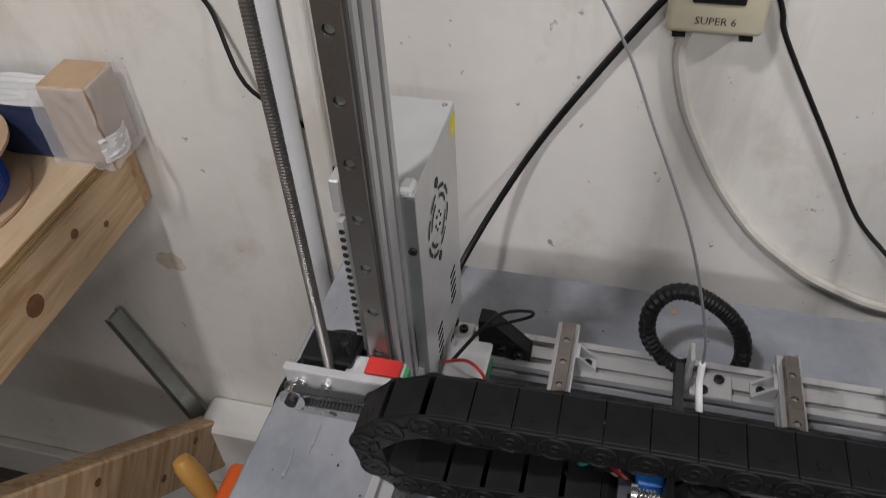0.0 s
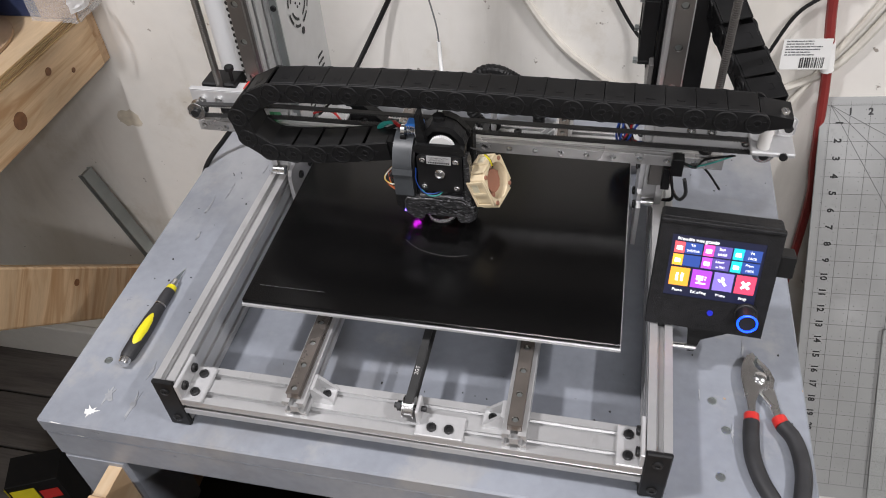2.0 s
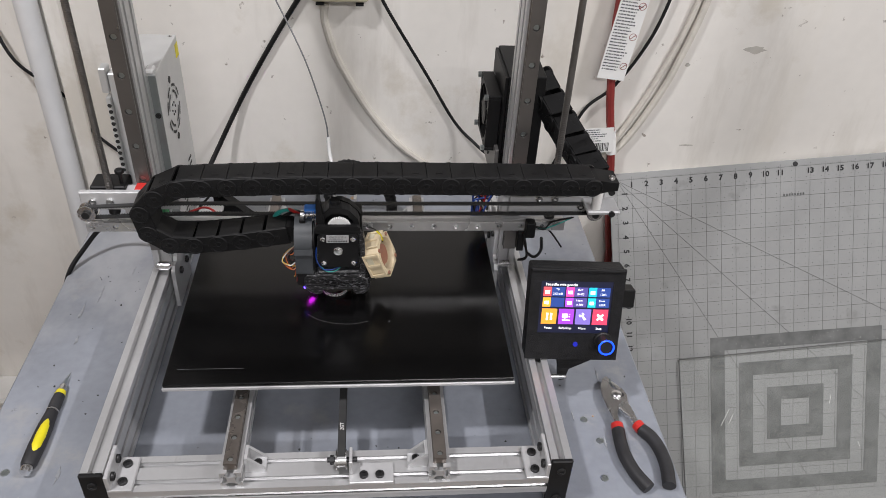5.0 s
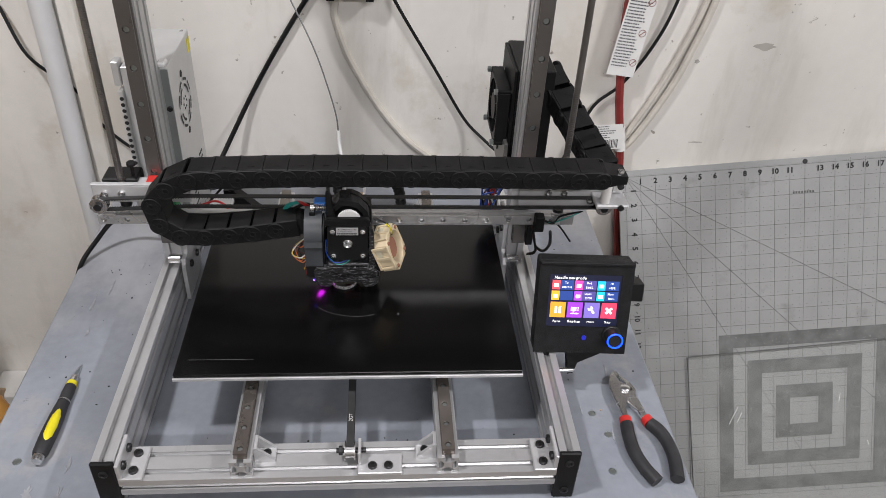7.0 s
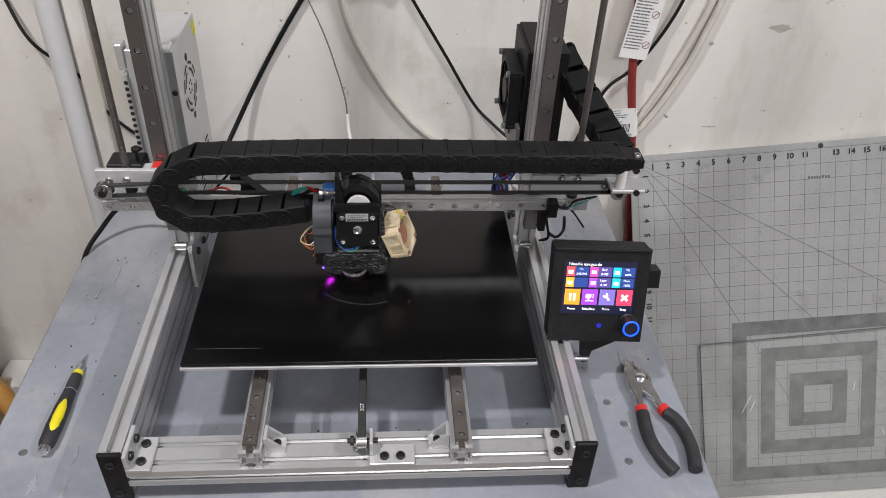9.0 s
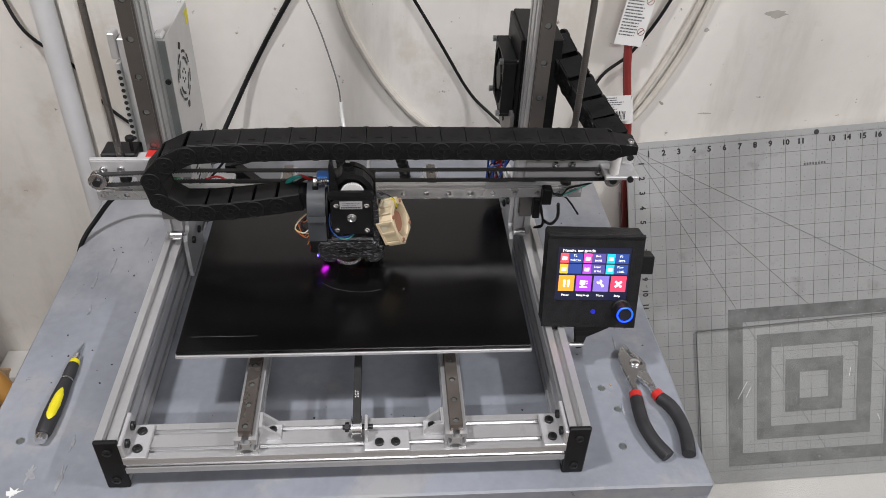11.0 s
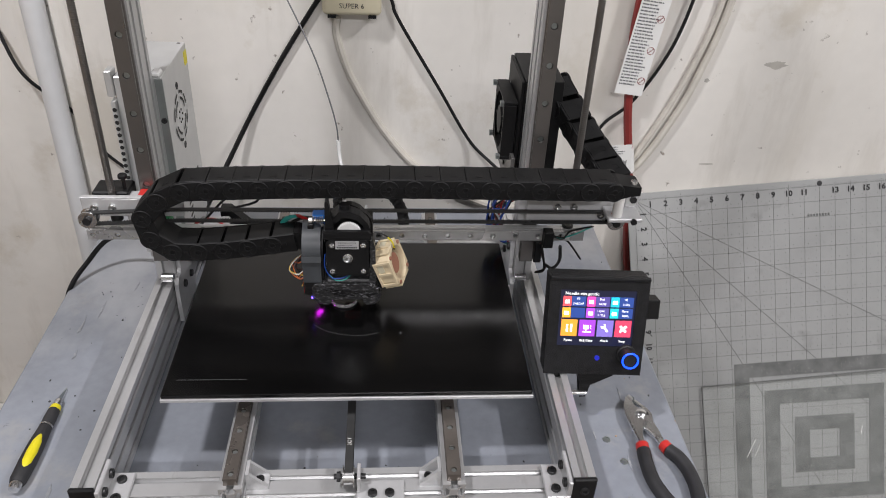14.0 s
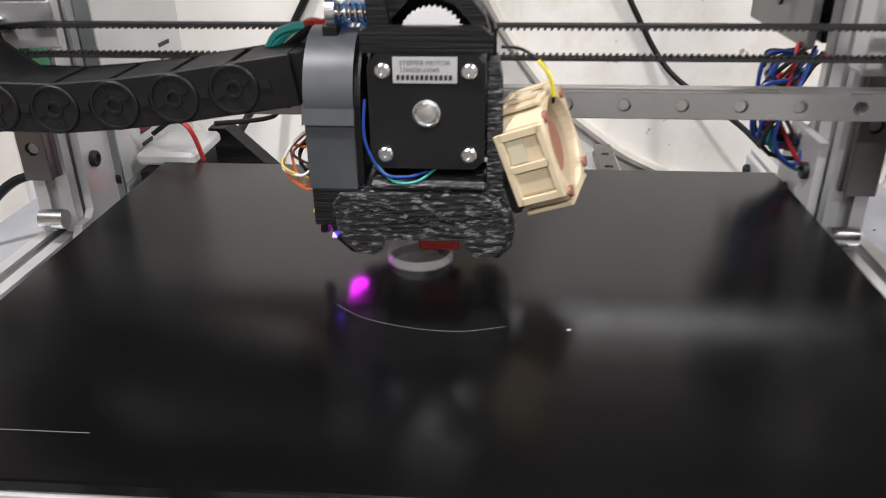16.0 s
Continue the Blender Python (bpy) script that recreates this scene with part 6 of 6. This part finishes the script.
# local x right, y up the face, z into the case; the face lies at z 0
W2 = 0.0497
fx0, fx1, fy0, fy1 = -0.0385, 0.0375, 0.0310, 0.0905
case = sp("case_back", B(-W2, 0.0, 0.0035, W2, 0.1045, 0.026, bevel=0.002), "speckled")
for q in ((-W2, 0.0, fx0, 0.1045), (fx1, 0.0, W2, 0.1045), (fx0, 0.0, fx1, fy0), (fx0, fy1, fx1, 0.1045)):
    sp("bezel", B(q[0], q[1], 0.0, q[2], q[3], 0.0034), "speckled")
sp("case_lip", B(-W2, 0.1010, -0.002, W2, 0.1045, 0.0, bevel=0.0008), "speckled")
sp("screen_glass", B(fx0, fy0, 0.0012, fx1, fy1, 0.0030), glow("screen_backlight", (0.010, 0.012, 0.035), 1.0), "dark lit display panel")


def tile(x0, y0, x1, y1, col, s=1.2, z=0.0008):
    bm = bmesh.new()
    box(bm, x0, y0, z, x1, y1, z + 0.0003)
    return sp("screen_tile", bm, glow("tile_light", col, s))


def glyph(text, x, y, size, col=None, z=0.0004):
    o = words(text, size, M["ui_white"], LEAN @ Matrix(((1, 0, 0, x), (0, 1, 0, y), (0, 0, -1, z), (0, 0, 0, 1))) @ Matrix.Diagonal((1, 1, -1, 1)), scr, "screen_text")
    return o


M["ui_white"] = glow("screen_white", (1.0, 1.0, 1.0), 1.6)
glyph("Needle nav.gcode", -0.0170, 0.0866, 0.0047)
cw = 0.0232
cols = ((0.85, 0.10, 0.12), (0.90, 0.08, 0.42), (0.02, 0.50, 0.75))
cols2 = ((0.95, 0.45, 0.05), (0.42, 0.08, 0.70), (0.02, 0.55, 0.60))
blue = (0.03, 0.07, 0.30)
for r_, (cset, yb) in enumerate(((cols, 0.0730), (cols2, 0.0610))):
    for k in range(3):
        x0 = fx0 + 0.003 + k * 0.0240
        tile(x0, yb, x0 + 0.0085, yb + 0.0105, cset[k])
        tile(x0 + 0.0088, yb, x0 + 0.0228, yb + 0.0105, (0.10, 0.08, 0.32) if k == 1 else blue, 1.05)
        part("screen_mark", bars(bmesh.new(), [(x0 + 0.0018, yb + 0.003, x0 + 0.0066, yb + 0.0068)], LEAN @ Matrix.Translation((0, 0, 0.0004))), M["ui_white"], scr)
for (tx, ty, txt) in ((0, 0, "T0"), (1, 0, "Bed"), (2, 0, "F0"), (1, 1, "Layer"), (2, 1, "Flow")):
    glyph(txt, fx0 + 0.003 + tx * 0.0240 + 0.0148, 0.0810 - ty * 0.012, 0.0034)
for (tx, ty, txt) in ((0, 0, "245/245"), (1, 0, "84/85"), (2, 0, "100%"), (1, 1, "0.700"), (2, 1, "100%")):
    glyph(txt, fx0 + 0.003 + tx * 0.0240 + 0.0155, 0.0760 - ty * 0.012, 0.0033)
for k, (col, txt) in enumerate((((0.92, 0.36, 0.04), "Pause"), ((0.36, 0.06, 0.62), "BabyStep"), ((0.22, 0.16, 0.55), "More"), ((0.85, 0.06, 0.13), "Stop"))):
    x0 = fx0 + 0.003 + k * 0.0182
    tile(x0, 0.0412, x0 + 0.0162, 0.0588, col)
    glyph(txt, x0 + 0.0080, 0.0368, 0.0037)
    xc, yc = x0 + 0.0081, 0.0500
    T = LEAN @ Matrix.Translation((xc, yc, 0.0004))
    if k == 0:
        part("screen_mark", bars(bmesh.new(), [(-0.0032, -0.004, -0.001, 0.004), (0.001, -0.004, 0.0032, 0.004)], T), M["ui_white"], scr)
    elif k == 3:
        for a in (45, -45):
            part("screen_mark", bars(bmesh.new(), [(-0.0045, -0.0012, 0.0045, 0.0012)], T @ Matrix.Rotation(radians(a), 4, "Z")), M["ui_white"], scr)
    elif k == 2:
        part("screen_mark", bars(bmesh.new(), [(-0.004, -0.0011, 0.003, 0.0011), (0.0015, 0.001, 0.0045, 0.0026), (0.0015, -0.0026, 0.0045, -0.001)], T @ Matrix.Rotation(radians(128), 4, "Z")), M["ui_white"], scr)
    else:
        part("screen_mark", bars(bmesh.new(), [(-0.0042, -0.001, 0.0015, 0.0035), (-0.0042, -0.0045, 0.0042, -0.0033), (0.0028, -0.0005, 0.0040, 0.0008), (0.0028, 0.002, 0.0040, 0.0033), (-0.002, -0.0025, -0.0005, -0.001)], T), M["ui_white"], scr)
kn = sp("knob", lathe(bmesh.new(), [(0.0098, 0.0), (0.0098, -0.003), (0.0088, -0.0035), (0.0088, -0.0165), (0.0084, -0.018), (0.0068, -0.018), (0.0066, -0.0170), (0.0002, -0.0170)], Matrix.Translation((0.0325, 0.0238, -0.0002)), 32), "bolt", "black rotary knob", True)
tor = bmesh.new()
sweep(tor, [(0.0325 + 0.0078 * math.cos(a * 0.2618), 0.0238 + 0.0078 * math.sin(a * 0.2618), -0.0184) for a in range(25)], 0.0009, 8, smooth_n=2)
sp("knob_ring", tor, glow("blue_ring_light", (0.005, 0.05, 1.0), 4.0), "glowing blue ring", True, kn)
sp("reset_button", C((0.0035, 0.0185, -0.0012), (0.0035, 0.0185, 0.0005), 0.0026, 14), glow("blue_button", (0.02, 0.03, 0.6), 0.5), "small blue lit button")
sp("card_slot", B(W2 + 0.0002, 0.060, 0.004, W2 + 0.0135, 0.0805, 0.022, bevel=0.001), "black", "black card reader tab")
sp("mount_tab", B(-0.040, -0.010, 0.006, -0.026, 0.0, 0.020, bevel=0.001), "print")
sp("stand_arm", prism(bmesh.new(), [(-0.013, 0.0), (0.030, 0.0), (0.024, -0.006), (0.002, -0.017), (-0.002, -0.030), (-0.008, -0.031), (-0.010, -0.012)], 0.012, Matrix.Translation((0, 0, 0.010))), "print")
rod = part("rod", C((0.4075 - 0.43, 0.118 - 0.125, 0.040 - 0.06), (0.430 - 0.43, 0.118 - 0.125, 0.040 - 0.06), 0.0028, 14), "chrome", scr, "bright steel mounting rod", True)

# ---------- hand tools on the bench ----------
knife = thing("hobby_knife", "yellow and black hobby knife lying on the bench", "knife", (-0.118, 0.1, 0.0))
k0, k1 = Vector((-0.119, 0.033, 0.0085)), Vector((-0.119, 0.170, 0.0045))
KM = Matrix.Translation(k0) @ (k1 - k0).to_track_quat("Z", "X").to_matrix().to_4x4()
KM = Matrix.Translation((0.118, -0.1, 0.0)) @ KM


def kp(name, bm, mat, label="", smooth=True):
    bmesh.ops.transform(bm, matrix=KM, verts=bm.verts)
    return part(name, bm, mat, knife, label, smooth)


kp("end_cap", lathe(bmesh.new(), [(0.002, 0), (0.0048, 0.001), (0.0056, 0.004), (0.0056, 0.0075)], None, 20), "chrome", "silver end cap")
kp("handle", lathe(bmesh.new(), [(0.0062, 0.0077), (0.0076, 0.012), (0.0083, 0.035), (0.0078, 0.058), (0.0066, 0.074), (0.0062, 0.080)], None, 24), "rubber")
gb = bmesh.new()
lathe(gb, [(0.0003, 0.017), (0.0040, 0.021), (0.0056, 0.030), (0.0060, 0.042), (0.0052, 0.056), (0.0036, 0.065), (0.0003, 0.070)], None, 20)
for v in gb.verts:
    v.co.x *= 1.0
    v.co.y *= 0.95
bmesh.ops.transform(gb, matrix=KM, verts=gb.verts)
for v in gb.verts:
    v.co.z += 0.0034
    v.co.x += 0.0015
part("grip", gb, "yellow", knife, "bright yellow rubber grip", True)
kp("collar_ring", lathe(bmesh.new(), [(0.0066, 0.0805), (0.0066, 0.082)], None, 20), "chrome")
kp("chuck", lathe(bmesh.new(), [(0.0060, 0.0825), (0.0064, 0.092), (0.0058, 0.104)], None, 20), "rubber")
kp("yellow_ring", lathe(bmesh.new(), [(0.0057, 0.1045), (0.0052, 0.110)], None, 20), "yellow")
kp("jaw", lathe(bmesh.new(), [(0.0045, 0.1105), (0.0040, 0.118), (0.0028, 0.121)], None, 16), "chrome")
kp("blade", prism(bmesh.new(), [(-0.003, 0.118), (0.003, 0.118), (0.0032, 0.124), (-0.0022, 0.142), (-0.003, 0.130)], 0.0006, Matrix(((1, 0, 0, 0), (0, 0, 1, -0.0003), (0, 1, 0, 0), (0, 0, 0, 1)))), "zinc", "steel blade", False)

pl = thing("pliers", "slip joint pliers with black and red grips", "pliers", (0.495, 0.115, 0.0))


def plp(name, bm, mat, label="", smooth=True):
    return part(name, bm, mat, pl, label, smooth)


def fat(pts, z0, th, bev=0.001):
    bm = prism(bmesh.new(), pts, th, Matrix.Translation((0, 0, z0)))
    bmesh.ops.bevel(bm, geom=[e for e in bm.edges if abs(e.verts[0].co.z - e.verts[1].co.z) < 1e-6], offset=bev, segments=2, affect="EDGES")
    return bm


LONG_JAW = [(-0.0072, 0.0290), (-0.0130, 0.0245), (-0.0178, 0.0130), (-0.0195, 0.0), (-0.0185, -0.012), (-0.0162, -0.028), (-0.0150, -0.042), (-0.0098, -0.042), (-0.0085, -0.028), (-0.004, -0.016), (0.003, -0.009), (0.0062, -0.002), (0.004, 0.005), (-0.002, 0.008), (-0.0062, 0.0125), (-0.0072, 0.0180), (-0.0045, 0.0225)]
SHORT_JAW = [(-0.0040, 0.0288), (0.0015, 0.0225), (0.0085, 0.0125), (0.0115, 0.003), (0.0095, -0.006), (0.0120, -0.020), (0.0140, -0.041), (0.0085, -0.042), (0.0045, -0.028), (-0.004, -0.014), (-0.008, -0.004), (-0.004, 0.004), (0.0022, 0.0095), (0.0005, 0.0150), (-0.0022, 0.0190), (-0.0042, 0.0235)]
plp("jaw", fat(LONG_JAW, 0.0065, 0.0060), "chrome", "polished steel jaw", False)
plp("jaw", fat(SHORT_JAW, 0.0020, 0.0060), "chrome", "polished steel jaw", False)
plp("pivot", lathe(bmesh.new(), [(0.0058, 0.0125), (0.0055, 0.0145), (0.004, 0.0156), (0.0002, 0.0160)], Matrix.Translation((-0.003, -0.001, 0)), 22), "chrome")
plp("slot", fat([(0.0015, -0.0030), (0.0050, -0.0035), (0.0052, 0.0010), (0.0025, 0.0018)], 0.0124, 0.0004, 0.0001), "hole")
for k in range(5):
    plp("tooth", B(-0.0072 + k * 0.0006, 0.0150 + k * 0.0022, 0.0050, -0.0055 + k * 0.0006, 0.0160 + k * 0.0022, 0.0122), "zinc", smooth=False)
LEFT = [(-0.0124, -0.0405, 0.0085), (-0.0128, -0.048, 0.0080), (-0.0142, -0.064, 0.0078), (-0.0140, -0.084, 0.0078), (-0.0088, -0.105, 0.0078), (-0.0020, -0.1195, 0.0078), (-0.0005, -0.1225, 0.0076)]
RIGHT = [(0.0112, -0.0395, 0.0066), (0.0138, -0.047, 0.0070), (0.0208, -0.058, 0.0078), (0.0250, -0.074, 0.0078), (0.0258, -0.095, 0.0078), (0.0222, -0.116, 0.0078), (0.0212, -0.1205, 0.0076)]
for line in (LEFT, RIGHT):
    plp("red_collar", S(line[:2], 0.0066, 14), "red", "red grip collar")
    plp("grip", S(line[1:], 0.0070, 14), "rubber", "black rubber grip")
